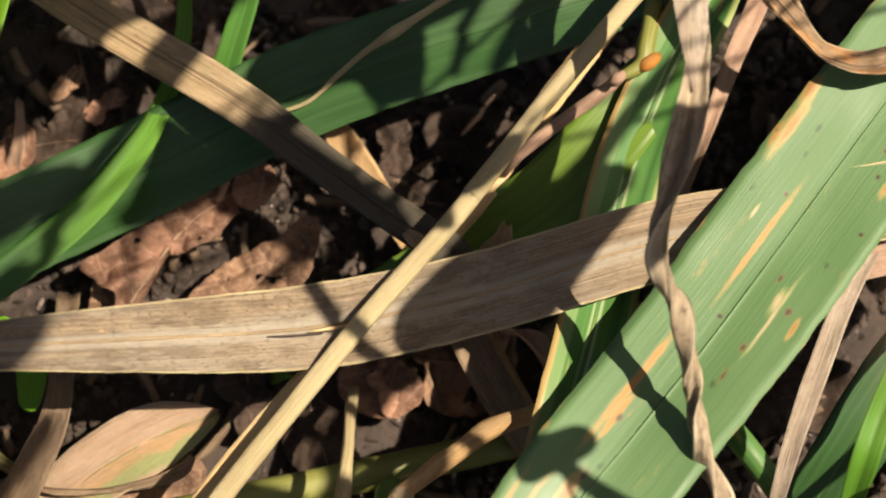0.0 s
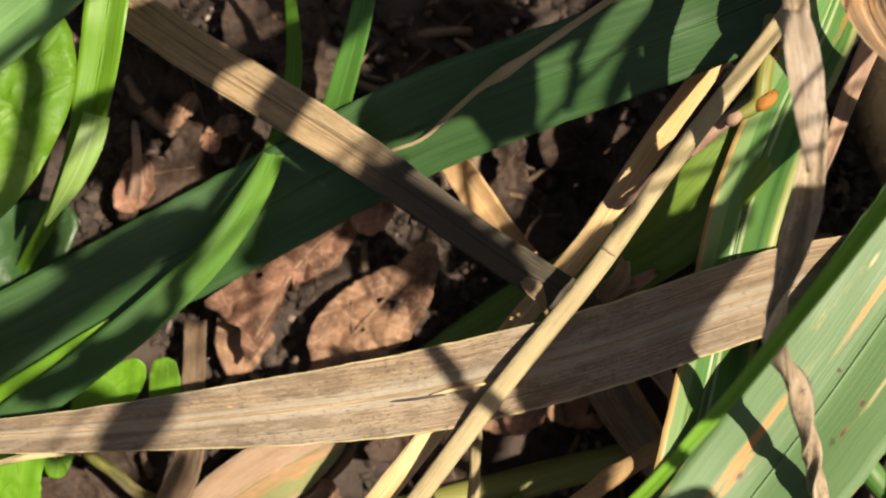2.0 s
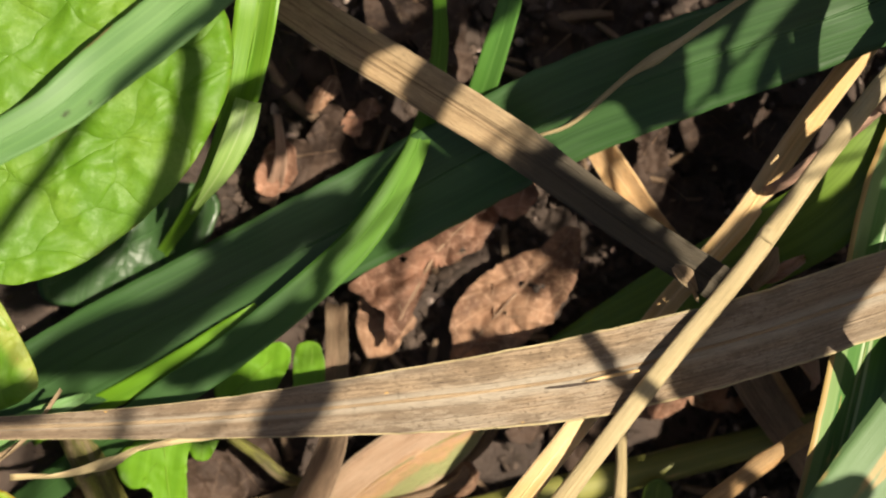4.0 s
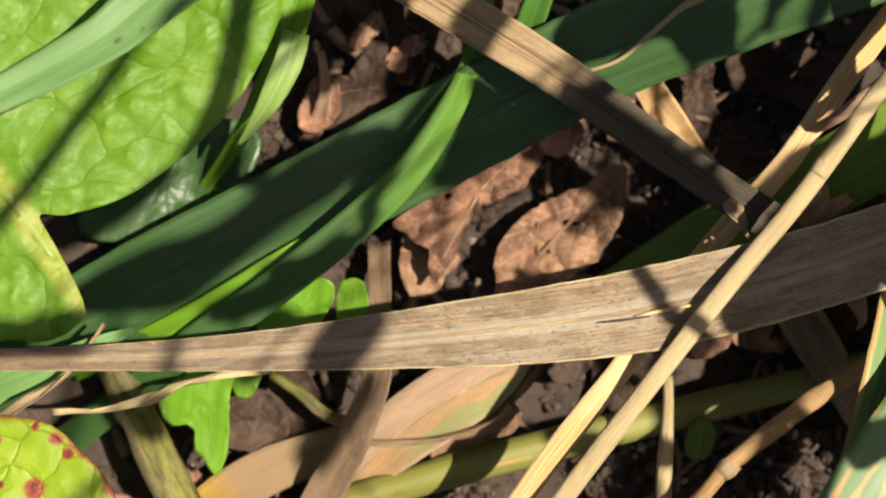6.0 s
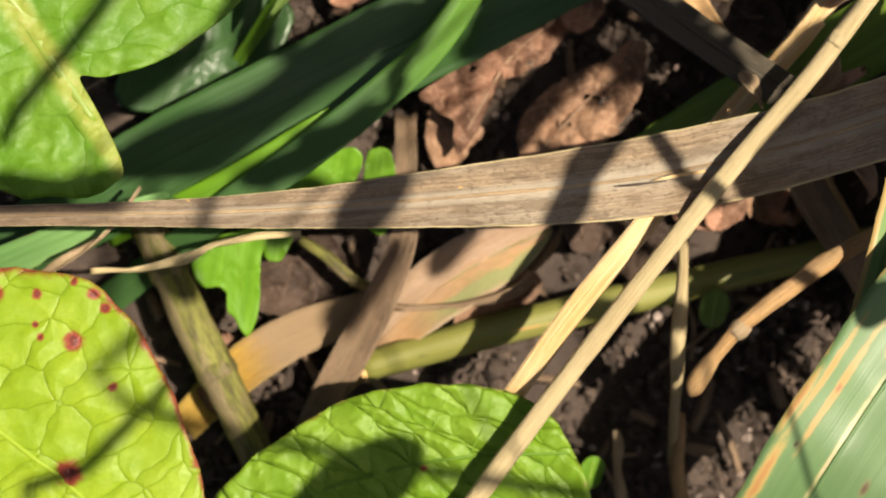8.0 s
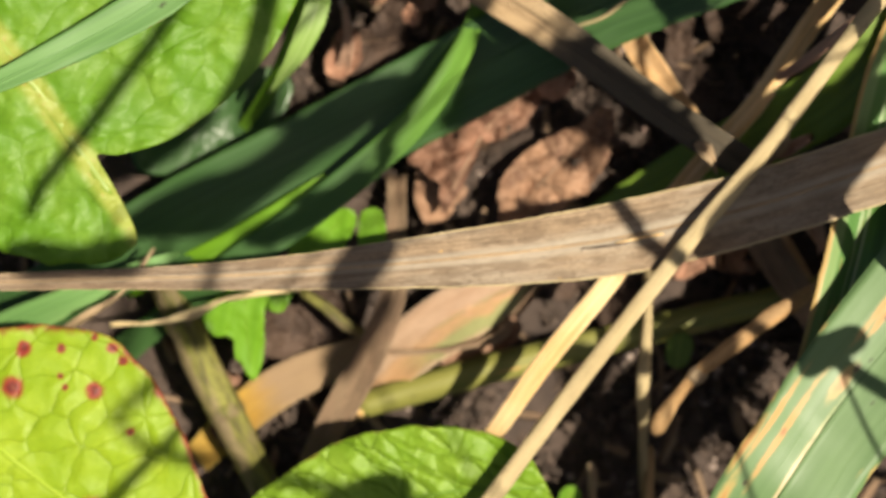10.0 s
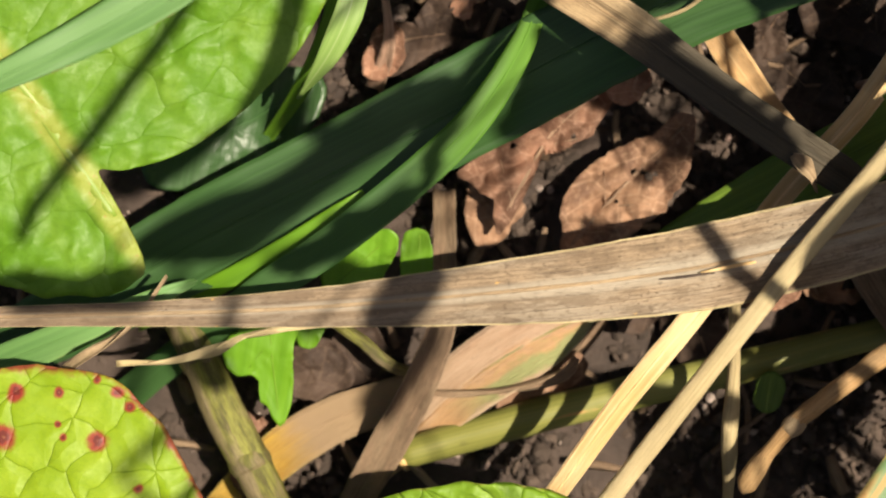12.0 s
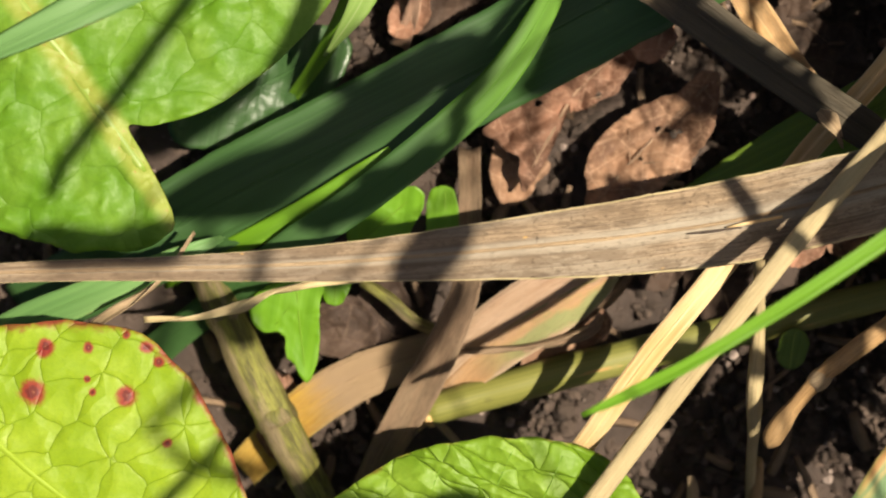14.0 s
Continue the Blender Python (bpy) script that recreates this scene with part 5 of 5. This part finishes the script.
dead_b = tagged(broad_leaf("dead_leaf", (15.2, 16.3, 7.0), (3.4, 4.2, 5.6, 6.9, 8.1, 9.3, 10.3, 10.6, 10.0, 8.9, 6.5, 5.6, 5.2, 4.8, 4.6, 4.5, 4.3, 3.9, 3.6, 3.5, 3.6, 3.8, 4.1, 4.5, 5.0, 5.9, 7.0, 9.0, 13.1, 11.9, 10.9, 10.8, 11.5, 12.9, 13.9, 2.2, 2.0, 1.9, 1.8, 1.9, 1.9, 2.0, 2.0, 2.1, 2.3, 2.4, 2.6, 2.9), M["litter_pink"], (-0.1, 0.15), 0.10, 1.3, 0.14, 32, 160, seed=12.0, scallop=0.10, crumple=2.8,
    holes=((3.4, 1.0, 0.5), (-4.2, -1.4, 0.5)), crease=(radians(40), 1.0)), "crumpled reddish-brown dead leaf on the soil", "dead leaf", "dead leaves")
tagged(broad_leaf("dead_leaf", (8.9, 6.4, 4.0), (5.2, 4.0, 3.6, 4.4, 4.8, 3.4, 3.0, 3.4, 4.4, 6.2, 5.6, 4.4), M["litter"], (0.1, 0.3), 0.1, 0.8, 0.14, 18, 72, seed=13.0, scallop=0.06), "small torn brown dead leaf on the soil", "dead leaf", "dead leaves")
tagged(broad_leaf("dead_leaf", (24.0, 26.5, 7.0), (3.4, 3.2, 3.0, 3.6, 3.2, 2.6, 2.6, 3.0, 3.6, 3.8, 3.6, 3.2), M["litter_pink"], (0.2, 0.2), 0.1, 0.8, 0.2, 14, 60, seed=14.0, scallop=0.06), "small reddish dead leaf scrap", "dead leaf", "dead leaves")
tagged(broad_leaf("dead_leaf", (-8.5, 23.6, 5.0), (3.0, 3.0, 4.0, 4.6, 3.6, 2.6, 2.6, 3.2, 4.0, 3.6, 3.0, 2.8), M["litter_pink"], (0.2, 0.0), 0.1, 0.8, 0.2, 14, 60, seed=15.0, scallop=0.06), "small pink-brown dead leaf scrap", "dead leaf", "dead leaves")
tagged(broad_leaf("dead_leaf", (-10.6, -20.3, 4.0), (6.0, 5.0, 4.6, 5.4, 6.0, 5.0, 4.4, 5.0), M["litter_shaded"], (0.1, 0.1), 0.1, 1.2, 0.2, 16, 60, seed=16.0, scallop=0.06), "dark purplish dead leaf in the shade", "dead leaf", "dead leaves")
tagged(broad_leaf("dead_leaf", (20.3, -16.1, 3.0), (7.0, 5.0, 3.4, 3.6, 6.0, 7.5, 6.0, 3.6), M["litter"], (0.0, 0.1), 0.1, 1.0, 0.2, 16, 60, seed=17.0, scallop=0.08, turn=0.45), "narrow brown dead leaf beside a cut stem", "dead leaf", "dead leaves")
tagged(broad_leaf("dead_leaf", (46.7, 3.3, 4.0), (6.0, 4.6, 4.6, 5.4, 6.0, 5.0, 4.4, 5.0), M["litter_pink"], (0.1, 0.1), 0.1, 1.2, 0.2, 16, 60, seed=18.0, scallop=0.06), "reddish dead leaf under the dry blade", "dead leaf", "dead leaves")



def litter_leaf(c, size, mat, seed, label):
    rnd = random.Random(seed)
    n = 11
    r = [size * (1 + 0.40 * math.cos(2 * (2 * math.pi * i / n))) * rnd.uniform(0.72, 1.18) for i in range(n)]
    ob = broad_leaf("dead_leaf", c, r, mat, (rnd.uniform(-0.2, 0.2), rnd.uniform(-0.2, 0.2)), 0.12, 1.2, 0.14, 18, 96, seed=float(seed), scallop=0.07, turn=rnd.uniform(0, 6.28), crumple=size * 0.32)
    a = rnd.uniform(0, 6.28)
    veins(ob, [(c[0] + k * size * math.cos(a), c[1] + k * size * math.sin(a), 0) for k in (-1.1, 0, 1.1)], 0.5, VEIN if mat != M["litter_shaded"] else SHADED_VEIN, 3, 0.5, 45)
    return tagged(ob, label, "dead leaf", "dead leaves")


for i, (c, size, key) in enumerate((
        ((29.6, -1.6, 2.0), 6, "litter_shaded"), ((45.8, 29.3, 2.0), 6, "litter_shaded"),
        ((-2.8, -20.6, 2.0), 6, "litter_shaded"), 
        ((-3.7, 27.0, 3.0), 5, "litter_shaded"), ((-1.2, 34.9, 2.0), 6, "litter_shaded"), ((-10.5, 42.8, 2.0), 6, "litter_shaded"), ((28.1, 49.6, 2.0), 7, "litter_shaded"), ((6.2, 47.4, 2.0), 6, "litter_shaded"),
        ((55.5, 40.6, 2.0), 7, "litter_shaded"), ((55.6, 8.9, 2.0), 7, "litter"), ((64.1, 6.0, 2.0), 6, "litter_shaded"), ((39.5, -4.0, 2.0), 7, "litter_shaded"), ((10.3, 44.6, 2.0), 6, "litter_shaded"),
        ((41.8, 36.5, 3.0), 3.6, "litter_shaded"), ((60.9, 13.0, 4.0), 4.2, "litter_pink"), ((96.1, 49.7, 2.0), 7, "litter_shaded"), ((102.4, 14.2, 2.0), 7, "litter_shaded"),
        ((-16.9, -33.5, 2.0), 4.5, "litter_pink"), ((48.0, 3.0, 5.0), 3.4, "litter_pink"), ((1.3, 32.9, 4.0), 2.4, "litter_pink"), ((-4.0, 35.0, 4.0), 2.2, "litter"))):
    litter_leaf(c, size, M[key], 200 + i, "dead brown leaf scrap in the shade on the soil" if key == "litter_shaded" else "small reddish-brown dead leaf scrap on the soil")

veins(dead_a, [(21.0, 2.8, 6.0), (26.0, 11.3, 6.0), (32.7, 21.5, 6.0)], 0.7, VEIN, 4, 0.6, 45)
veins(dead_b, [(11.5, 5.4, 7.0), (15.5, 17.1, 7.0), (21.1, 24.4, 7.0)], 0.7, VEIN, 3, 0.6, 45)

# ---- unseen tall blades and leaves, added to cast the dappled shade ----
def tall(pts, width, mat, seed, label, root=None, at=(0, 0, 0), slim=1.0):
    """A tall blade added out of view to cast shade: through the given places, then down to its root in the soil."""
    pts = [Vector(p) for p in pts]
    b = pts[-1]
    away = Vector(root) if root else (b - pts[-2]).normalized()
    away = Vector((away.x, away.y, 0)).normalized()
    foot = b + away * 130
    body = [(pts[0] * 1.25 - pts[1] * 0.25, width * 0.15), (pts[0], width * 0.75), *((p, width) for p in pts[1:])]
    body += [(Vector((*(b + away * 50).xy, b.z * 0.8)), width * slim), (Vector((*(b + away * 100).xy, b.z * 0.42)), width * 0.9 * slim), (Vector((*foot.xy, -2)), width * 0.7 * slim)]
    o = Vector((foot.x, foot.y, 0)) if at is None else Vector(at)
    ob = tagged(blade("tall_grass_blade", [(tuple(p - o), w) for p, w in body], mat, 0.12, 0.0, 0.3, 0.3, seed, 7, 4.0), label, "grass blade", "tall grass")
    ob.location = o * MM
    return ob


def caster_leaf(c, radii, heading, seed):
    """A leaf shape added out of view to cast shade, held high on a thin stalk rooted at some distance."""
    ob = broad_leaf("tall_broad_leaf", c, radii, CASTER_LEAF, (0, 0), -0.05, 0.6, 0.1, 12, 72, seed=seed, scallop=0.03)
    d = Vector((math.cos(radians(heading)), math.sin(radians(heading)), 0))
    c = Vector(c)
    stalk("petiole", [((*(c + d * k).xy, c.z * f - 0.6), w) for k, f, w in ((0, 1, 0.6), (30, 0.97, 0.7), (60, 0.85, 0.7), (85, 0.6, 0.8), (105, 0.3, 0.8), (120, -0.02, 0.9))], RIB, seed=seed, parent=ob)
    return tagged(ob, "unseen leaf shape on a high stalk, added to cast shade", "broad leaf", "broad leaves")


CASTER_LEAF = dock_material("caster_leaf", base=(0.06, 0.13, 0.012), dark=(0.04, 0.09, 0.009), pale=(0.09, 0.17, 0.02), through=0.05)
# added casters: each stands sunward of the shadow strip it should throw
CASTER = "unseen tall grass blade added to cast shade"
tall([(119.4, 70.3, 174.1), (121.6, 77.0, 174.1), (124.2, 84.5, 174.1)], 3.0, M["deep"], 50.0, CASTER)
tall([(69.1, 54.1, 159.9), (71.0, 58.5, 159.9), (73.2, 65.0, 159.9)], 4.0, M["fresh"], 51.0, CASTER)
tall([(85.8, 29.8, 148.8), (90.7, 26.4, 148.8), (96.9, 22.2, 148.8)], 2.4, M["tan"], 52.0, CASTER)
caster_leaf((95.5, 30.9, 250.0), (3.8, 4.4, 4.9, 5.2, 5.2, 4.8, 4.6, 4.4, 3.9, 3.6, 3.5, 3.6, 3.8, 4.6, 6.0, 7.6, 8.6, 7.2, 5.4, 4.4, 3.9, 3.6, 3.5, 3.6), 40, 53.0)
tall([(45.4, 27.8, 244.5), (46.6, 32.1, 244.5), (51.6, 41.1, 244.5), (60.3, 57.9, 244.5), (67.3, 69.0, 244.5)], 2.2, M["tan"], 54.0, CASTER)
tall([(54.7, 42.3, 208.2), (57.6, 50.2, 208.2), (57.4, 63.4, 208.2), (56.4, 73.0, 208.2)], 3.4, M["tan"], 55.0, CASTER)
tall([(70.5, -0.4, 238.5), (62.3, -12.6, 238.5), (57.1, -21.3, 238.5)], 2.2, M["tan"], 56.0, CASTER, root=(1, -0.6, 0))
tall([(106.2, 66.1, 154.9), (106.7, 71.0, 154.9), (107.3, 77.5, 154.9)], 1.8, M["deep"], 57.0, CASTER)
tall([(71.7, 34.3, 180.1), (72.4, 38.2, 180.1), (73.4, 42.9, 180.1)], 2.4, M["deep"], 59.0, CASTER)
tall([(42.7, 51.5, 157.9), (45.6, 54.2, 157.9), (50.3, 57.3, 157.9)], 3.2, M["tan"], 60.0, CASTER)
# unseen caster, added for the shadow band that sweeps the dry blade
waving = tall([(93.5, 19.0, 197.1), (97.4, 28.3, 197.1), (101.7, 39.3, 197.1)], 5.0, M["deep"], 61.0, "unseen swaying grass blade added to cast a moving shadow", at=None, slim=0.35)
# unseen leaves whose outlines follow the shadows they are added to throw
caster_leaf((107.7, 39.0, 140.8), (9.0, 10.5, 14.3, 21.0, 15.1, 12.4, 10.5, 7.8, 6.4, 5.8, 5.3, 5.3, 5.8, 6.8, 12.1, 19.0, 21.0, 17.2, 14.7, 12.3, 9.9, 8.6, 8.2, 8.3), 60, 70.0)
caster_leaf((75.3, 37.4, 222.5), (3.6, 4.9, 9.4, 26.4, 18.1, 8.4, 5.0, 4.1, 3.6, 3.6, 3.8, 4.6, 6.5, 13.0, 23.1, 16.0, 11.3, 6.3, 4.2, 3.4, 2.9, 2.8, 2.8, 3.1), 60, 71.0)
caster_leaf((78.5, 48.4, 150.9), (1.8, 2.8, 5.7, 10.4, 2.3, 2.1, 2.1, 2.4, 3.3, 5.4, 9.4, 8.6, 8.2, 8.6, 10.5, 11.9, 4.0, 2.3, 1.7, 1.4, 1.3, 1.2, 1.3, 1.5), 60, 72.0)
caster_leaf((84.8, 65.4, 126.8), (4.5, 4.6, 10.4, 17.5, 15.9, 10.3, 8.1, 7.0, 6.6, 6.7, 7.2, 8.4, 10.6, 15.1, 19.8, 17.8, 9.5, 8.0, 10.3, 10.2, 9.8, 7.5, 5.8, 4.8), 60, 73.0)
caster_leaf((87.4, 44.1, 141.8), (5.4, 3.9, 3.2, 2.9, 2.8, 2.9, 3.2, 3.7, 5.0, 8.2, 14.3, 13.2, 7.7, 4.9, 3.8, 3.3, 3.0, 3.0, 3.3, 3.8, 5.2, 8.5, 12.1, 9.1), 60, 74.0)
caster_leaf((51.6, 60.4, 149.0), (7.4, 7.9, 8.8, 9.8, 10.8, 11.6, 11.1, 10.5, 10.1, 9.5, 8.4, 7.5, 7.1, 7.1, 7.5, 8.5, 10.0, 12.1, 13.0, 11.9, 10.2, 8.7, 7.7, 7.4), 60, 75.0)
caster_leaf((74.5, 30.6, 207.3), (3.7, 5.1, 9.1, 12.5, 5.6, 4.2, 3.6, 3.4, 3.2, 3.0, 3.0, 2.3, 2.9, 4.6, 10.7, 9.4, 5.8, 4.1, 3.2, 2.7, 2.5, 2.5, 2.7, 3.0), 30, 77.0)
caster_leaf((57.3, 24.4, 253.5), (9.4, 9.2, 9.5, 4.3, 2.6, 2.1, 1.8, 1.7, 1.9, 2.1, 2.9, 5.0, 10.5, 10.9, 9.3, 5.9, 4.3, 3.5, 3.2, 3.1, 3.3, 3.8, 4.9, 7.1), 60, 78.0)
caster_leaf((76.8, 75.1, 110.8), (8.6, 10.2, 11.8, 13.6, 15.3, 13.9, 12.6, 11.9, 11.7, 11.9, 12.3, 13.0, 13.9, 14.6, 14.8, 14.0, 12.9, 12.0, 10.4, 8.3, 7.3, 7.0, 7.1, 7.7), 60, 79.0)
caster_leaf((59.2, 40.6, 219.5), (4.7, 6.3, 9.6, 11.1, 8.0, 5.1, 3.8, 3.1, 2.8, 2.8, 2.9, 3.3, 3.9, 5.4, 8.6, 9.4, 8.7, 6.9, 5.2, 4.2, 3.7, 3.6, 3.6, 4.0), 60, 80.0)
caster_leaf((42.3, 60.8, 125.8), (6.8, 5.7, 4.9, 4.4, 4.1, 4.1, 4.3, 4.9, 5.9, 7.3, 7.3, 7.0, 6.8, 5.8, 4.7, 4.1, 3.7, 3.7, 3.9, 4.3, 5.1, 6.3, 7.4, 7.7), 60, 81.0)
caster_leaf((110.2, 11.6, 134.9), (3.7, 5.1, 5.8, 5.7, 4.5, 3.4, 2.8, 2.5, 2.5, 2.7, 3.1, 4.0, 5.3, 5.7, 5.9, 6.1, 5.1, 3.6, 2.8, 2.5, 2.3, 2.3, 2.5, 2.9), 300, 82.0)
caster_leaf((102.8, 10.5, 162.1), (6.0, 5.4, 4.0, 2.8, 2.2, 2.0, 1.9, 2.0, 2.2, 2.8, 4.0, 5.2, 5.6, 5.0, 3.8, 2.8, 2.2, 2.0, 1.9, 2.0, 2.3, 3.0, 4.2, 5.5), 300, 83.0)
caster_leaf((70.2, 14.0, 227.5), (3.3, 3.0, 2.8, 2.8, 3.0, 3.2, 3.4, 3.4, 3.5, 3.8, 4.2, 4.4, 3.7, 3.0, 2.8, 2.7, 2.9, 3.2, 3.6, 3.7, 3.9, 4.3, 4.6, 4.0), 60, 84.0)
caster_leaf((78.4, -15.7, 190.1), (6.3, 7.1, 8.5, 9.5, 8.8, 7.3, 6.0, 5.3, 4.9, 4.8, 4.9, 5.3, 6.0, 7.4, 9.5, 11.0, 11.1, 9.6, 8.3, 7.3, 6.4, 5.9, 5.7, 5.8), 255, 85.0)

caster_leaf((107.2, 21.8, 250.0), (2.2, 2.4, 3.0, 4.6, 7.2, 8.0, 4.8, 3.0, 2.3, 2.0, 1.9, 2.0, 2.2, 2.5, 3.2, 4.8, 7.0, 8.2, 5.0, 3.0, 2.3, 2.0, 1.9, 2.0), 300, 86.0)
caster_leaf((82.5, 78.0, 150.0), (15.5, 13.0, 9.5, 7.2, 6.0, 5.8, 6.2, 6.4, 7.0, 8.4, 10.6, 13.4, 15.0, 13.0, 9.8, 7.6, 6.4, 6.0, 5.8, 6.2, 7.0, 8.2, 10.4, 13.5), 80, 87.0)
caster_leaf((118.7, 59.8, 250.0), (4.6, 6.6, 9.0, 8.4, 5.2, 3.4, 2.7, 2.3, 2.1, 2.1, 2.3, 2.9, 4.2, 6.4, 8.8, 8.6, 5.4, 3.5, 2.7, 2.3, 2.1, 2.1, 2.3, 3.0), 60, 88.0)
caster_leaf((79.0, 50.8, 230.0), (2.8, 3.0, 3.3, 3.8, 4.3, 4.6, 4.7, 4.5, 4.2, 3.8, 3.4, 3.0, 2.8, 3.0, 3.4, 3.8, 4.2, 4.6, 4.8, 4.6, 4.2, 3.8, 3.4, 3.0), 60, 89.0)
caster_leaf((104.5, 48.5, 150.0), (2.3, 2.9, 4.0, 5.2, 5.4, 4.2, 3.0, 2.4, 2.0, 1.9, 1.9, 2.0, 2.3, 2.9, 4.0, 5.2, 5.4, 4.2, 3.0, 2.4, 2.0, 1.9, 1.9, 2.0), 60, 90.0)
tall([(105.5, 40.2, 320.0), (104.6, 32.2, 320.0), (103.8, 22.2, 320.0), (101.8, 10.2, 320.0)], 2.2, M["deep"], 62.0, CASTER, root=(1, -0.2, 0))
tall([(96.4, 39.1, 160.0), (99.4, 43.6, 160.0), (102.9, 49.1, 160.0)], 1.7, M["tan"], 63.0, CASTER, root=(-0.5, 0.87, 0), slim=0.6)
tall([(116.3, 47.1, 250.0), (116.7, 52.3, 250.0), (117.5, 58.3, 250.0)], 1.4, M["tan"], 65.0, CASTER)


# ---- the blade that swings in the wind ----
# brighter leaflet colour stands in for sunlight that the added casters block here
swinging = tagged(blade("swaying_grass_blade", [
    ((0, 0, 0), 0.5), ((6, 0.3, 0.3), 1.4), ((16, 1.3, 0.6), 1.5), ((34, 4.6, 0.5), 1.9), ((60, 10.5, -1), 2.3), ((95, 19.5, -8), 2.8), ((135, 30, -22), 2.8), ((185, 43, -45), 2.6)],
    M["leaflet"], 0.22, 0.0, 0.25, 0.15, 40.0, ridge=0.25), "long fresh green grass blade swaying in the wind", "grass blade", GRASS)


def motions():
    rows = [
        (0, 110.7, -18.6, 58.0, 59.3),
        (0.3, 108.5, -14.1, 58.0, 60.0),
        (0.4, 104.4, -10.9, 58.0, 62.3),
        (0.5, 98.6, -8.8, 58.0, 64.6),
        (0.6, 76.4, -10.7, 58.0, 59.9),
        (0.7, 56.6, -11.9, 58.0, 53.0),
        (0.8, 60.8, -11.3, 58.0, 53.8),
        (0.9, 76.9, -8.4, 58.0, 55.6),
        (1, 81.9, -9.4, 58.0, 58.5),
        (1.1, 88.2, -10.8, 58.0, 60.4),
        (1.7, 86.2, -8.4, 58.0, 58.2),
        (1.8, 80.2, -8.8, 58.0, 56.1),
        (1.9, 69.8, -6.2, 58.0, 52.1),
        (2, 54.3, -9.7, 58.0, 49.1),
        (2.1, 44.1, -12.0, 58.0, 47.1),
        (2.2, 47.6, -12.1, 58.0, 49.1),
        (2.3, 55.5, -11.5, 58.0, 52.1),
        (2.4, 72.9, -9.5, 58.0, 58.1),
        (2.5, 79.2, -14.0, 58.0, 58.1),
        (2.7, 79.7, -14.3, 58.0, 56.2),
        (2.8, 71.2, -12.4, 58.0, 50.2),
        (2.9, 54.3, -11.0, 58.0, 43.1),
        (3, 50.6, -11.8, 58.0, 41.1),
        (3.1, 45.7, -11.9, 58.0, 46.2),
        (3.2, 44.0, -11.3, 58.0, 43.2),
        (3.6, 74.0, -20.3, 58.0, 48.4),
        (4.4, 84.3, -27.4, 58.0, 53.5),
        (5.3, 91.8, -21.9, 58.0, 53.5),
        (6.5, 92.5, -28.5, 58.0, 49.4),
        (8.2, 104.8, -37.8, 58.0, 49.7),
        (10.3, 105.0, -34.6, 58.0, 50.1),
        (12.3, 81.4, -27.1, 58.0, 52.5),
        (12.4, 63.2, -25.4, 58.0, 52.2),
        (12.5, 44.8, -23.4, 58.0, 51.8),
        (12.6, 63.2, -26.9, 58.0, 52.2),
        (12.7, 81.6, -30.2, 58.0, 52.6),
        (13.3, 80.4, -33.4, 58.0, 48.4),
        (13.6, 56.0, -27.5, 58.0, 54.0),
        (13.7, 46.1, -24.4, 58.0, 49.8),
        (13.8, 34.9, -21.7, 58.0, 46.5),
        (13.9, 23.4, -17.3, 58.0, 35.2),
        (14, 22.1, -17.4, 58.0, 33.2),
    ]
    walk(swinging, [(t, pose(x * MM, y * MM, z * MM, 0, 0, a)) for t, x, y, z, a in rows])
    # the straw stem is nudged a little sideways and stays there
    nudge = [(0, 0), (0.5, 0.5), (1, 2.0), (2, 2.5), (3.2, 2.7), (5.3, 2.6), (6.5, 2.6), (7.5, 2.8), (8.2, 3.2), (10.3, 4.8), (10.5, 5.0), (12, 4.8), (13.5, 4.1), (14, 4.0)]
    walk(stem, [(t, pose(d * 0.98 * MM, d * 0.18 * MM, 0)) for t, d in nudge])
    # turns of the unseen caster, timed to its moving shadow
    sway = [(0, 12.8), (1.5, 14.8), (3.2, 12.8), (5.3, 14.3), (7, 12.8), (7.7, 12.8), (8.0, 0.5), (8.3, 10), (8.6, 13.5), (10.3, 12.8), (11.2, 12.8), (11.6, -2), (11.95, 12.8), (12.4, 12.8), (12.65, -0), (12.9, 12.8), (13.25, 12.8), (13.5, 1.5), (13.7, 12.8), (14, 12.8)]
    p = waving.location.copy() / MM
    walk(waving, [(t, pose(p.x * MM, p.y * MM, p.z * MM, 0, 0, a)) for t, a in sway])


motions()
